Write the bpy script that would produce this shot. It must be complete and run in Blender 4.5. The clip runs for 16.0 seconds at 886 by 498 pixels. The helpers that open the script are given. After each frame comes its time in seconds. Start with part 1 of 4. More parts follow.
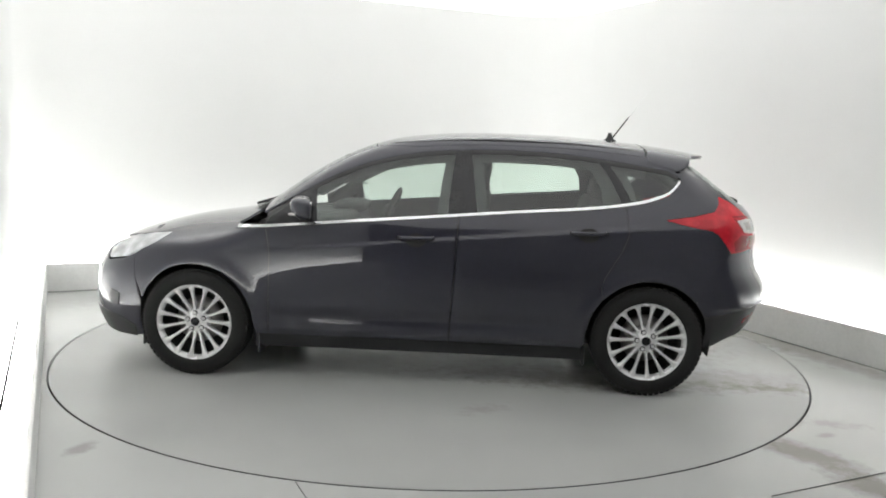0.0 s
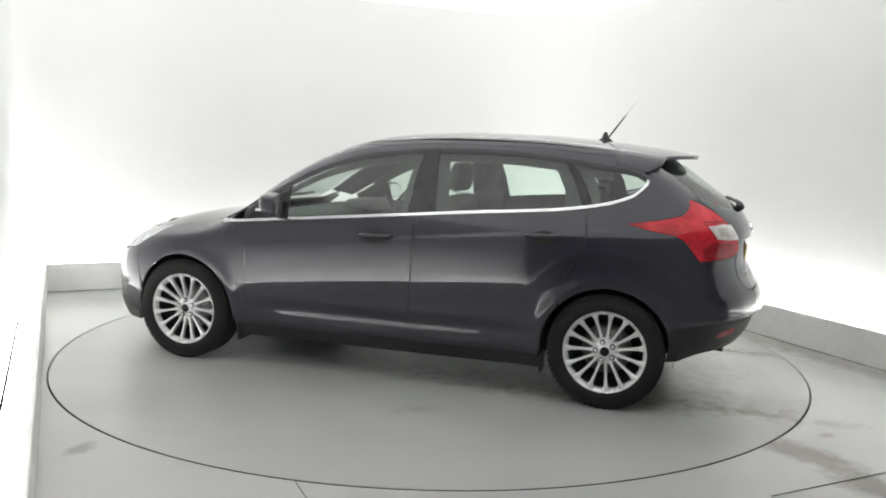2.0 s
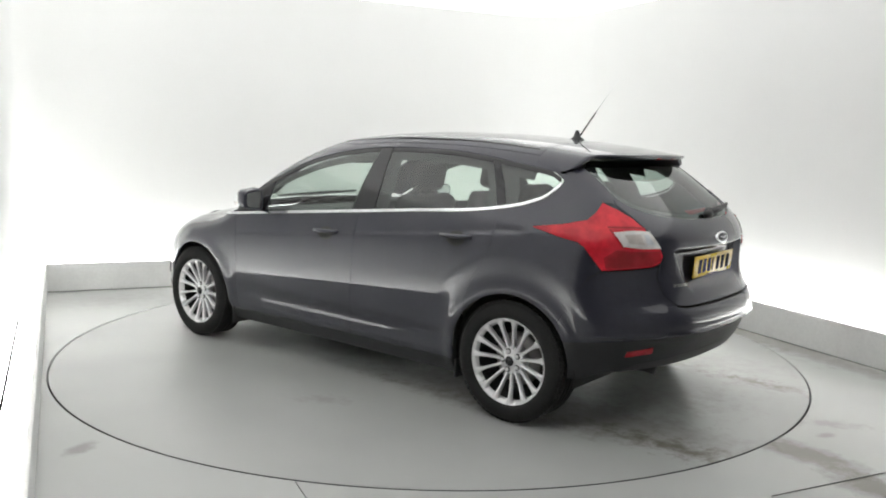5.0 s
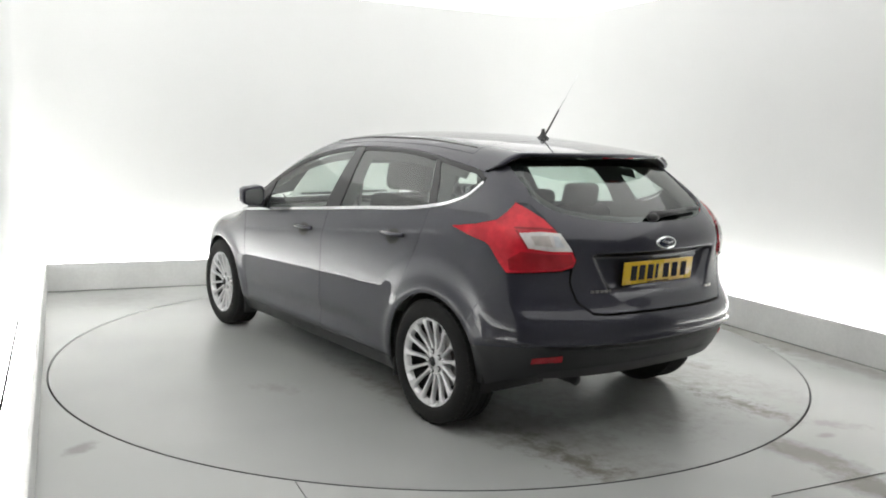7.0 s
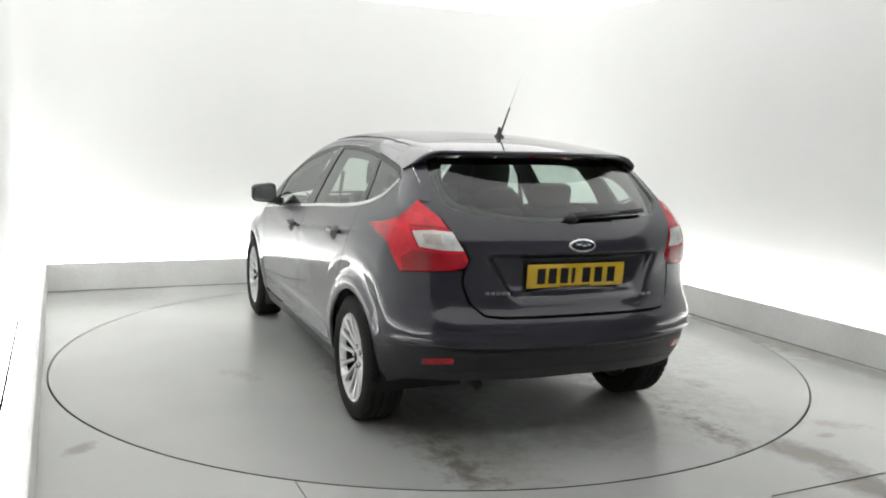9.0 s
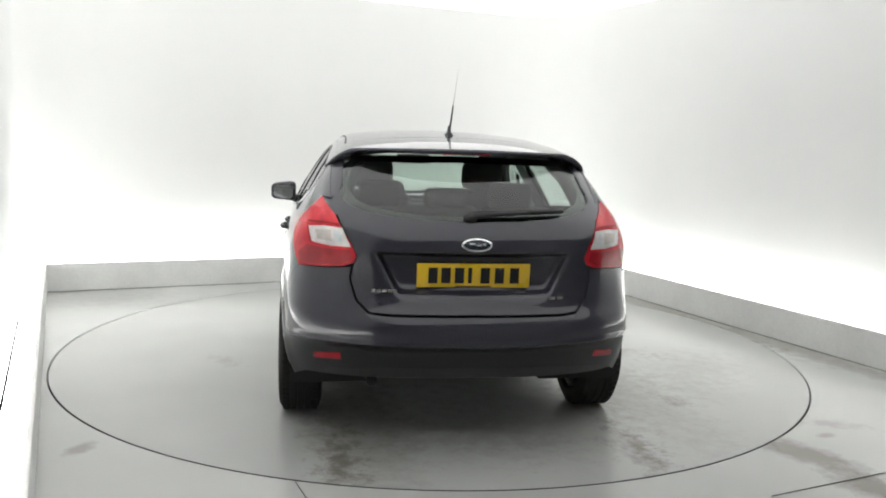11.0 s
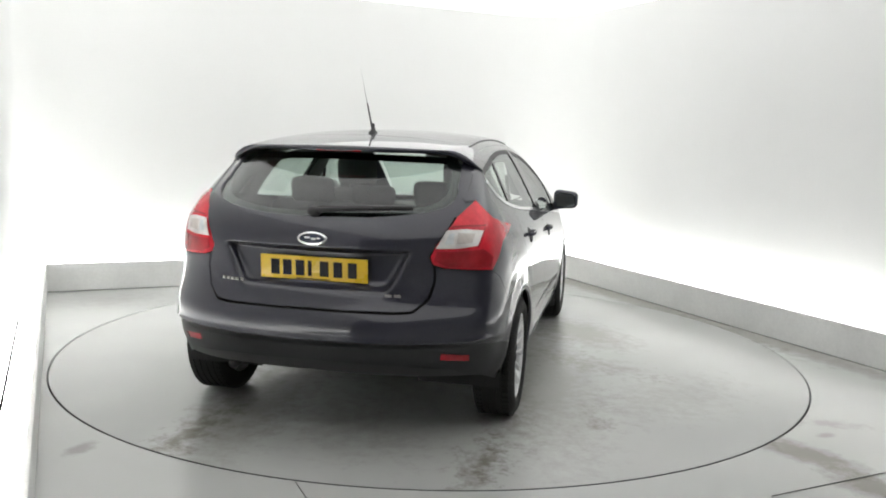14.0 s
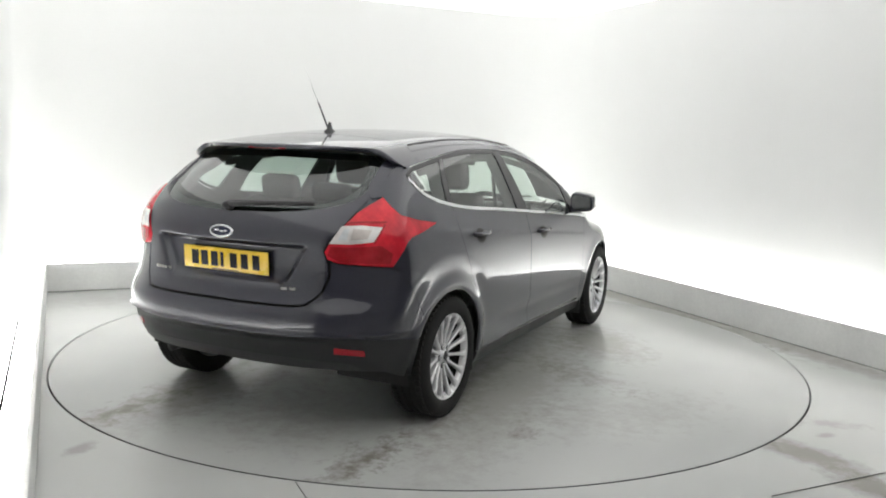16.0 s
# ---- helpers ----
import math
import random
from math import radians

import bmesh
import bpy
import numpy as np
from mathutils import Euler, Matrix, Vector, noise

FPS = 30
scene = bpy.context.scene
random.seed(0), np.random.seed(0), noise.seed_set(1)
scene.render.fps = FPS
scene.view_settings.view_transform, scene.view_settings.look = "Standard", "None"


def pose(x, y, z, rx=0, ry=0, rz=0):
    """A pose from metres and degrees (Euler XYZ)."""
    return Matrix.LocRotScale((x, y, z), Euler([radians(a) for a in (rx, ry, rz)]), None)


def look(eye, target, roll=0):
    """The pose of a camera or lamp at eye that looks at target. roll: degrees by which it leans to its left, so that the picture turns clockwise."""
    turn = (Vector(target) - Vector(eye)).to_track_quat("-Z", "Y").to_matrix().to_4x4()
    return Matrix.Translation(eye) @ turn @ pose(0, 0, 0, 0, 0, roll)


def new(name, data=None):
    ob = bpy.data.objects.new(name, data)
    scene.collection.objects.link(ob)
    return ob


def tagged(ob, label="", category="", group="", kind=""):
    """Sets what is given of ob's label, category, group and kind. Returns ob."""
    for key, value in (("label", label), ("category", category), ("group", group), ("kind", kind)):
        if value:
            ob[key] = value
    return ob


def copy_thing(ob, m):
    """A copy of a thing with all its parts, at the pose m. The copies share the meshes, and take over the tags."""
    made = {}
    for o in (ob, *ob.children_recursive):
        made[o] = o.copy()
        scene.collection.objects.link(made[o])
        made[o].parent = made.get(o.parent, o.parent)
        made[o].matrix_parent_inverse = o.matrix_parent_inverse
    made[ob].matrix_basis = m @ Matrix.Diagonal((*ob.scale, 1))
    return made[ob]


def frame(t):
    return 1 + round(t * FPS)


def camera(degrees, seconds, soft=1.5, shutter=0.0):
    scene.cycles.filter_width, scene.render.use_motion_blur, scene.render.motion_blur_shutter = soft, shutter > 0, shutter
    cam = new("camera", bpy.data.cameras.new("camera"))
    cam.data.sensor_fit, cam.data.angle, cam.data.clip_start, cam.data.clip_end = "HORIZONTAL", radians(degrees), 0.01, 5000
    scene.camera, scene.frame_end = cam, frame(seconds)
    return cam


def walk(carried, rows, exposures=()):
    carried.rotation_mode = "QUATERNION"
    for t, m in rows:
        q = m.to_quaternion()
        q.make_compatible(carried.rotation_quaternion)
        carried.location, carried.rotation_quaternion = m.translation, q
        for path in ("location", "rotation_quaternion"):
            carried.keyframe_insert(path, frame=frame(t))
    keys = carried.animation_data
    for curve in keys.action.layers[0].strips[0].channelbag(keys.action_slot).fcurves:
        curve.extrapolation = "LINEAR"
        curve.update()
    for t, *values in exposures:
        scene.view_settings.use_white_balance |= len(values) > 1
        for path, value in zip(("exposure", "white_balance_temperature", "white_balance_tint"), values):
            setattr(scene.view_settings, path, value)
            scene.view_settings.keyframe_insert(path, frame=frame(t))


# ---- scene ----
from mathutils.geometry import delaunay_2d_cdt

# ---- camera: it stands still ----
cam = camera(56.41, 16.0, soft=1.9)
EYE = Vector((0.0, -5.698, 1.434))
YAW, PITCH = radians(0.578), radians(-7.543)
AIM = EYE + Vector((math.sin(YAW) * math.cos(PITCH), math.cos(YAW) * math.cos(PITCH), math.sin(PITCH)))
STAND = look(EYE, AIM, 1.782)
walk(cam, [(0.0, STAND), (16.0, STAND)], exposures=[(0.0, 0.0), (16.0, 0.0)])

# ---- light: a luminous ceiling, and light strips in the slot behind the kerb ----
CEILING_GLOW = 0.79
STRIP_GLOW = 12.8
world = bpy.data.worlds.new("studio_world")
scene.world = world
world.use_nodes = True
world.node_tree.nodes["Background"].inputs[0].default_value = (0.75, 0.8, 0.8, 1)
world.node_tree.nodes["Background"].inputs[1].default_value = 0.02

# ---- plan of the studio, turned against the camera ----
TURN = 24.5
LEFT, RIGHT, BACK, FRONT = -2.48, 2.58, 2.73, -6.6
KERB_H, KERB_T, LID, SLOT = 0.247, 0.025, 0.186, 0.190
WALL_H, STAGE, LIGHT_END = 2.80, -3.3, -4.4
TABLE_R, GAP = 2.450, 0.006
ROOM = pose(0, 0, 0, 0, 0, TURN)


# ---- materials ----
def material(name, color, rough=0.5, metal=0.0, **more):
    """A principled material; returns it with its node tree and shader."""
    m = bpy.data.materials.new(name)
    m.use_nodes = True
    nt = m.node_tree
    sh = nt.nodes["Principled BSDF"]
    sh.inputs["Base Color"].default_value = (*color, 1)
    sh.inputs["Roughness"].default_value = rough
    sh.inputs["Metallic"].default_value = metal
    for k, v in more.items():
        sh.inputs[k.replace("_", " ")].default_value = v
    return m, nt, sh


def noise_node(nt, scale, detail=4.0, rough=0.55, stretch=(1, 1, 1), shift=(0, 0, 0)):
    tc = nt.nodes.new("ShaderNodeTexCoord")
    mp = nt.nodes.new("ShaderNodeMapping")
    mp.inputs["Scale"].default_value = stretch
    mp.inputs["Location"].default_value = shift
    no = nt.nodes.new("ShaderNodeTexNoise")
    no.inputs["Scale"].default_value = scale
    no.inputs["Detail"].default_value = detail
    no.inputs["Roughness"].default_value = rough
    nt.links.new(tc.outputs["Object"], mp.inputs["Vector"])
    nt.links.new(mp.outputs["Vector"], no.inputs["Vector"])
    return no.outputs["Fac"]


def ramp(nt, fac, stops):
    r = nt.nodes.new("ShaderNodeValToRGB")
    e = r.color_ramp.elements
    while len(e) < len(stops):
        e.new(0.5)
    for el, (at, c) in zip(e, stops):
        el.position, el.color = at, (*c, 1) if len(c) == 3 else c
    nt.links.new(fac, r.inputs["Fac"])
    return r.outputs["Color"]


def mix(nt, fac, a, b, kind="MIX"):
    m = nt.nodes.new("ShaderNodeMix")
    m.data_type, m.blend_type = "RGBA", kind
    for sock, v in ((m.inputs[0], fac), (m.inputs[6], a), (m.inputs[7], b)):
        if isinstance(v, (int, float)):
            sock.default_value = v
        elif isinstance(v, tuple):
            sock.default_value = (*v, 1)
        else:
            nt.links.new(v, sock)
    return m.outputs[2]


def bump(nt, sh, height, strength, dist):
    b = nt.nodes.new("ShaderNodeBump")
    b.inputs["Strength"].default_value, b.inputs["Distance"].default_value = strength, dist
    nt.links.new(height, b.inputs["Height"])
    nt.links.new(b.outputs["Normal"], sh.inputs["Normal"])


def speckled(name, color, rough=0.5, metal=0.0, grain=60.0, vary=0.12, relief=0.0, blotch=4.0, **more):
    """A surface whose colour and gloss vary at two scales."""
    m, nt, sh = material(name, color, rough, metal, **more)
    big, fine = noise_node(nt, blotch), noise_node(nt, grain, 3)
    lo, hi = tuple(c * (1 - vary) for c in color), tuple(min(1, c * (1 + vary)) for c in color)
    c1 = ramp(nt, big, ((0.3, lo), (0.7, hi)))
    c2 = ramp(nt, fine, ((0.3, (1 - vary / 2,) * 3), (0.7, (1 + vary / 2,) * 3)))
    nt.links.new(mix(nt, 1.0, c1, c2, "MULTIPLY"), sh.inputs["Base Color"])
    r = ramp(nt, big, ((0.3, (max(0.02, rough * 0.85),) * 3), (0.7, (min(1, rough * 1.15),) * 3)))
    nt.links.new(r, sh.inputs["Roughness"])
    if relief:
        bump(nt, sh, fine, relief, 0.002)
    return m


def stain_or_band(nt, at, size, turn, amount, ragged=1.3, spread=0.26):
    """The mask of one patch of dirt on a floor, and of the dark band along the kerb."""
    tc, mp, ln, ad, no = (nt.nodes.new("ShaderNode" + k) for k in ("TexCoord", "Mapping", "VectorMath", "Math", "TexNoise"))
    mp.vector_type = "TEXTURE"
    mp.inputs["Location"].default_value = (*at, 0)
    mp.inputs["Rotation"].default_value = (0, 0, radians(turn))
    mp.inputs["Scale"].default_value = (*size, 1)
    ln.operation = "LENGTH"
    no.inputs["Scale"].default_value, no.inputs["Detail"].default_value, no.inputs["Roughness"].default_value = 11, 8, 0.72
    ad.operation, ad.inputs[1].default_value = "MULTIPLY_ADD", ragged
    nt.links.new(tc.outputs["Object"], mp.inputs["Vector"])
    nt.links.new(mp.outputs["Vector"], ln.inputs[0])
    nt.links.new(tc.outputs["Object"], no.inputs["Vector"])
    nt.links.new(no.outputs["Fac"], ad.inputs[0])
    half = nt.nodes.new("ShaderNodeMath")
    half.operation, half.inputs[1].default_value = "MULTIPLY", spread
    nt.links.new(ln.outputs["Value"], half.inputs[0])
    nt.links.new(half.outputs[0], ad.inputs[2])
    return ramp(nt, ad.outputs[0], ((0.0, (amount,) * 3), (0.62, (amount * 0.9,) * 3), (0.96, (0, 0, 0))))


def floor_material(name, shift, stains, pale=1.0):
    """Pale grey painted concrete, scuffed and stained."""
    m, nt, sh = material(name, (0.40, 0.41, 0.40), 0.27)
    base = ramp(nt, noise_node(nt, 0.9, 2, 0.4, shift=shift), ((0.15, (0.37 * pale, 0.38 * pale, 0.37 * pale)), (0.85, (0.50 * pale, 0.507 * pale, 0.49 * pale))))
    for row in stains:
        base = mix(nt, stain_or_band(nt, *row), base, (0.15, 0.13, 0.105))
    nt.links.new(base, sh.inputs["Base Color"])
    return m


def glow(name, color, strength):
    m, nt, sh = material(name, (0.8, 0.8, 0.8), 0.5)
    sh.inputs["Emission Color"].default_value = (*color, 1)
    sh.inputs["Emission Strength"].default_value = strength
    return m


def paint_material():
    """Dark grey metallic paint under clear lacquer, lightly dusty."""
    m, nt, sh = material("grey_metallic_paint", (0.016, 0.0165, 0.022), 0.42, 0.22, Specular_IOR_Level=0.25, Coat_Weight=1.0, Coat_Roughness=0.02, Coat_IOR=1.60)
    flake = noise_node(nt, 900, 2)
    film = noise_node(nt, 2.2, 6, 0.65)
    c = ramp(nt, flake, ((0.35, (0.0112, 0.0114, 0.0200)), (0.65, (0.0215, 0.0218, 0.0380))))
    c = mix(nt, ramp(nt, film, ((0.5, (0, 0, 0)), (0.8, (0.05, 0.05, 0.05)))), c, (0.12, 0.118, 0.11))
    nt.links.new(c, sh.inputs["Base Color"])
    nt.links.new(ramp(nt, film, ((0.35, (0.008, 0.008, 0.008)), (0.75, (0.03, 0.03, 0.03)))), sh.inputs["Coat Roughness"])
    return m


def glass_material(name, tint, rough=0.01, sheen=0.085):
    """Thin tinted car glass: it lets light through with a tint and mirrors at its surface."""
    m = bpy.data.materials.new(name)
    m.use_nodes = True
    nt = m.node_tree
    nt.nodes.remove(nt.nodes["Principled BSDF"])
    clear, gloss, lay, power, add, mx = (nt.nodes.new("ShaderNode" + k) for k in ("BsdfTransparent", "BsdfGlossy", "LayerWeight", "Math", "Math", "MixShader"))
    clear.inputs[0].default_value = (*tint, 1)
    gloss.inputs["Roughness"].default_value = rough
    lay.inputs[0].default_value = 0.5
    power.operation, power.inputs[1].default_value = "POWER", 3.5
    add.operation, add.inputs[1].default_value, add.inputs[2].default_value = "MULTIPLY_ADD", 0.75, sheen
    nt.links.new(lay.outputs["Facing"], power.inputs[0])
    nt.links.new(power.outputs[0], add.inputs[0])
    nt.links.new(add.outputs[0], mx.inputs[0])
    nt.links.new(clear.outputs[0], mx.inputs[1])
    nt.links.new(gloss.outputs[0], mx.inputs[2])
    nt.links.new(mx.outputs[0], nt.nodes["Material Output"].inputs[0])
    return m


def lens_material(name, color, rough=0.12):
    """Coloured clear plastic over a ribbed reflector."""
    m, nt, sh = material(name, color, rough, 0.0, Coat_Weight=0.7, Coat_Roughness=0.03, Specular_IOR_Level=0.15)
    tc = nt.nodes.new("ShaderNodeTexCoord")
    wv = nt.nodes.new("ShaderNodeTexWave")
    wv.inputs["Scale"].default_value, wv.inputs["Distortion"].default_value = 24, 0.4
    nt.links.new(tc.outputs["Object"], wv.inputs["Vector"])
    dark, light = tuple(c * 0.5 for c in color), tuple(min(1, c * 1.2 + 0.01) for c in color)
    blot = noise_node(nt, 9, 3)
    c = mix(nt, ramp(nt, blot, ((0.35, (0.2, 0.2, 0.2)), (0.65, (0.8, 0.8, 0.8)))), dark, light)
    nt.links.new(c, sh.inputs["Base Color"])
    bump(nt, sh, wv.outputs["Fac"], 0.12, 0.002)
    return m


# rows at (2.47, 0.2) and (2.35, -0.3): a darker band along the right kerb
FLOOR = floor_material("painted_concrete", (0, 0, 0), (((0.84, -2.50), (0.27, 0.11), -78, 0.8, 0.75, 0.42), ((0.82, -2.92), (0.20, 0.12), -70, 0.8, 0.75, 0.42), ((2.47, 0.2), (2.3, 0.13), 90, 0.45, 0.7, 0.4), ((2.2, 2.1), (0.7, 0.35), 120, 0.22, 0.7, 0.4), ((1.15, -2.35), (0.05, 0.03), 0, 0.5, 0.7, 0.42), ((-2.31, -1.27), (0.08, 0.05), 60, 0.45, 0.75, 0.42), ((2.35, -0.3), (0.8, 0.16), 85, 0.35), ((1.3, -2.2), (0.25, 0.08), -40, 0.4), ((-2.0, 2.2), (0.5, 0.3), 20, 0.15)), 1.12)
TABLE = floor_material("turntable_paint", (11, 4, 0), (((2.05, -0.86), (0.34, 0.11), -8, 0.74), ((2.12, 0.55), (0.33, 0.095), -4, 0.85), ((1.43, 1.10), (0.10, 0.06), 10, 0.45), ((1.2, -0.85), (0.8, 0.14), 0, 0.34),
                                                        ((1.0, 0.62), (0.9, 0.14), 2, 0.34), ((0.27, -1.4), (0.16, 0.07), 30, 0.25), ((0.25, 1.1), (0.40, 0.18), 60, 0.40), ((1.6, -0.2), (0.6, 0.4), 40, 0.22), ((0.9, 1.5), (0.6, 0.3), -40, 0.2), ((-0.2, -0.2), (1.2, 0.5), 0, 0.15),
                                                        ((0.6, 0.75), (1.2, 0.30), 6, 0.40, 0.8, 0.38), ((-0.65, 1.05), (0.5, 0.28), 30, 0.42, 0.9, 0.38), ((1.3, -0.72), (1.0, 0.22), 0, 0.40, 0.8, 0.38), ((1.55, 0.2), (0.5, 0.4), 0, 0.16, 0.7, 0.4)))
WALL = speckled("matt_white_wall", (0.80, 0.805, 0.795), 0.85, grain=120, vary=0.02, relief=0.05, blotch=0.8)
KERB = speckled("scuffed_white_kerb", (0.80, 0.805, 0.79), 0.6, grain=40, vary=0.06, relief=0.1, blotch=3.0)
PLAIN_WALL = speckled("off_white_wall", (0.70, 0.70, 0.705), 0.8, grain=60, vary=0.15, relief=0.1)
PIT = speckled("dark_steel", (0.02, 0.02, 0.02), 0.6, grain=40)
EDGE = speckled("matt_black_edge", (0.012, 0.012, 0.012), 1.0, grain=60, Specular_IOR_Level=0.0)
SEAM = speckled("dark_joint_sealant", (0.16, 0.16, 0.15), 0.7, grain=80)
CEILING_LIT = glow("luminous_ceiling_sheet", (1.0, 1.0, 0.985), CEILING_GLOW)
STRIP_LIT = glow("light_strip", (1.0, 1.0, 0.985), STRIP_GLOW)
PAINT = paint_material()
# body paint taken near black: shade low on sills and bumper put into colour
SKIRT = speckled("shade_dark_paint", (0.009, 0.0092, 0.011), 0.42, grain=80, vary=0.15)
BLACK = speckled("satin_black_plastic", (0.020, 0.020, 0.021), 0.42, grain=60, vary=0.15)
GLOSS_BLACK = speckled("gloss_black_trim", (0.015, 0.015, 0.017), 0.12, grain=200, vary=0.15)
UNDER = speckled("underbody_black", (0.010, 0.010, 0.010), 0.8, grain=60, vary=0.3)
CHROME = speckled("bright_chrome", (0.78, 0.79, 0.80), 0.10, 1.0, grain=50, vary=0.04)
SIDE_GLASS = glass_material("green_tinted_glass", (0.80, 0.885, 0.835))
REAR_GLASS = glass_material("rear_tinted_glass", (0.64, 0.73, 0.69), 0.015, 0.078)
RED = lens_material("red_lens", (0.74, 0.016, 0.036))
DEEP_RED = lens_material("deep_red_lens", (0.42, 0.008, 0.018))
LENS_GREY = lens_material("lens_bowl_grey", (0.66, 0.60, 0.57))
CLEAR_LENS = lens_material("clear_lens", (0.86, 0.80, 0.78))
HEAD_LENS = lens_material("headlamp_lens", (0.72, 0.74, 0.76), 0.08)
RUBBER = speckled("tyre_rubber", (0.016, 0.016, 0.0155), 0.85, Specular_IOR_Level=0.3, grain=120, vary=0.25, relief=0.2, blotch=8)
ALLOY = speckled("silver_alloy", (0.80, 0.80, 0.81), 0.26, 0.30, grain=80, vary=0.08, blotch=9)
# near-black: brake dust plus the shade of wheel recesses, put into the colour
ALLOY_DARK = speckled("shaded_dusty_alloy", (0.012, 0.012, 0.012), 0.6, 0.2, grain=60, vary=0.3)
STEEL = speckled("brake_steel", (0.30, 0.29, 0.28), 0.4, 0.9, grain=50, vary=0.2)
CLOTH = speckled("charcoal_seat_cloth", (0.075, 0.077, 0.075), 0.9, grain=60, vary=0.12)
TRIM_GREY = speckled("grey_headlining", (0.32, 0.32, 0.30), 0.9, grain=150, vary=0.06)
DASH = speckled("dark_dash_plastic", (0.045, 0.046, 0.046), 0.6, grain=60, vary=0.12)
PLATE_YELLOW = speckled("yellow_plate", (0.72, 0.47, 0.012), 0.28, grain=300, vary=0.05, Coat_Weight=0.6)
INK = speckled("black_print", (0.006, 0.006, 0.006), 0.8, grain=200)
BLUE_ENAMEL = speckled("dark_blue_enamel", (0.014, 0.018, 0.035), 0.15, grain=200)


# ---- mesh helpers ----
def mesh_of(name, bm, mat, smooth=True):
    me = bpy.data.meshes.new(name)
    bm.to_mesh(me)
    bm.free()
    me.materials.append(mat)
    if smooth:
        for f in me.polygons:
            f.use_smooth = True
    return me


def part(name, bm, mat, parent, label="", smooth=True):
    """One mesh object from a bmesh, or from a ready mesh, under its thing."""
    me = bm if isinstance(bm, bpy.types.Mesh) else mesh_of(name, bm, mat, smooth)
    ob = new(name, me)
    ob.parent = parent
    if label:
        tagged(ob, label)
    return ob


def add_box(bm, lo, hi, m=None, bevel=0.0):
    """A box between two corners, its edges rounded."""
    r = bmesh.ops.create_cube(bm, size=1.0)
    vs = r["verts"]
    for v in vs:
        v.co = Vector([lo[i] + (v.co[i] + 0.5) * (hi[i] - lo[i]) for i in range(3)])
    if bevel:
        es = {e for v in vs for e in v.link_edges}
        got = bmesh.ops.bevel(bm, geom=list(es), offset=bevel, segments=2, affect="EDGES", profile=0.5)
        vs = list({v for f in got["faces"] for v in f.verts} | {v for v in vs if v.is_valid})
    if m is not None:
        bmesh.ops.transform(bm, matrix=m, verts=[v for v in vs if v.is_valid])
    return bm


def box(lo, hi, m=None, bevel=0.0):
    return add_box(bmesh.new(), lo, hi, m, bevel)


def lathe(profile, segments=48, axis="y", closed=False):
    """A solid of revolution round an axis; profile rows are (radius, along)."""
    bm = bmesh.new()
    rings = []
    for k in range(segments):
        a = 2 * math.pi * k / segments
        c, s = math.cos(a), math.sin(a)
        rings.append([bm.verts.new((r * c, h, r * s) if axis == "y" else (r * c, r * s, h)) for r, h in profile])
    n = len(profile)
    for k in range(segments):
        p, q = rings[k], rings[(k + 1) % segments]
        for i in range(n if closed else n - 1):
            j = (i + 1) % n
            bm.faces.new((p[i], p[j], q[j], q[i]))
    bmesh.ops.recalc_face_normals(bm, faces=bm.faces)
    return bm


def tube(bm, points, radius, segments=8, taper=1.0):
    """A round bar through the points."""
    pts = [Vector(p) for p in points]
    rings = []
    for i, p in enumerate(pts):
        d = (pts[min(i + 1, len(pts) - 1)] - pts[max(i - 1, 0)]).normalized()
        q = d.to_track_quat("Z", "Y")
        r = radius * (1 + (taper - 1) * i / (len(pts) - 1))
        rings.append([bm.verts.new(p + q @ Vector((r * math.cos(2 * math.pi * k / segments), r * math.sin(2 * math.pi * k / segments), 0))) for k in range(segments)])
    for a, b in zip(rings, rings[1:]):
        for k in range(segments):
            bm.faces.new((a[k], a[(k + 1) % segments], b[(k + 1) % segments], b[k]))
    bm.faces.new(list(reversed(rings[0])))
    bm.faces.new(rings[-1])
    return bm


# ---- the studio ----
def ring_sheet(r0, r1, z, segments=160):
    bm = bmesh.new()
    a = [[bm.verts.new((r * math.cos(2 * math.pi * k / segments), r * math.sin(2 * math.pi * k / segments), z)) for k in range(segments)] for r in (r0, r1)]
    for k in range(segments):
        j = (k + 1) % segments
        bm.faces.new((a[0][k], a[1][k], a[1][j], a[0][j]))
    return bm


def studio_floor():
    """One sheet with a round opening, its rim turned down."""
    bm = bmesh.new()
    n, r = 160, TABLE_R + GAP
    u0, u1, v0, v1 = LEFT - 3.0, RIGHT + 3.0, FRONT - 0.1, BACK + 0.5
    prev = None
    turns = [2 * math.pi * k / n for k in range(n)] + [math.atan2(v, u) % (2 * math.pi) for u in (u0, u1) for v in (v0, v1)]
    turns = sorted(turns)
    for a in turns + turns[:1]:
        c, s = math.cos(a), math.sin(a)
        t = min((u1 if c > 0 else u0) / c if abs(c) > 1e-6 else 1e9, (v1 if s > 0 else v0) / s if abs(s) > 1e-6 else 1e9)
        row = [bm.verts.new(p) for p in ((r * c, r * s, -0.12), (r * c, r * s, -0.004), ((r + 0.004) * c, (r + 0.004) * s, 0), (t * c, t * s, 0))]
        if prev:
            for i in range(3):
                bm.faces.new((prev[i], prev[i + 1], row[i + 1], row[i]))
        prev = row
    bmesh.ops.remove_doubles(bm, verts=bm.verts, dist=1e-5)
    bmesh.ops.recalc_face_normals(bm, faces=bm.faces)
    ob = new("floor", mesh_of("floor", bm, FLOOR, False))
    ob.matrix_basis = ROOM
    return tagged(ob, "pale grey painted concrete studio floor, stained near the turntable", "floor", kind="structure")


def kerb(name, lo, hi, label):
    ob = new(name, mesh_of(name, box(lo, hi, None, 0.006), KERB, False))
    ob.matrix_basis = ROOM
    return tagged(ob, label, "kerb", kind="structure")


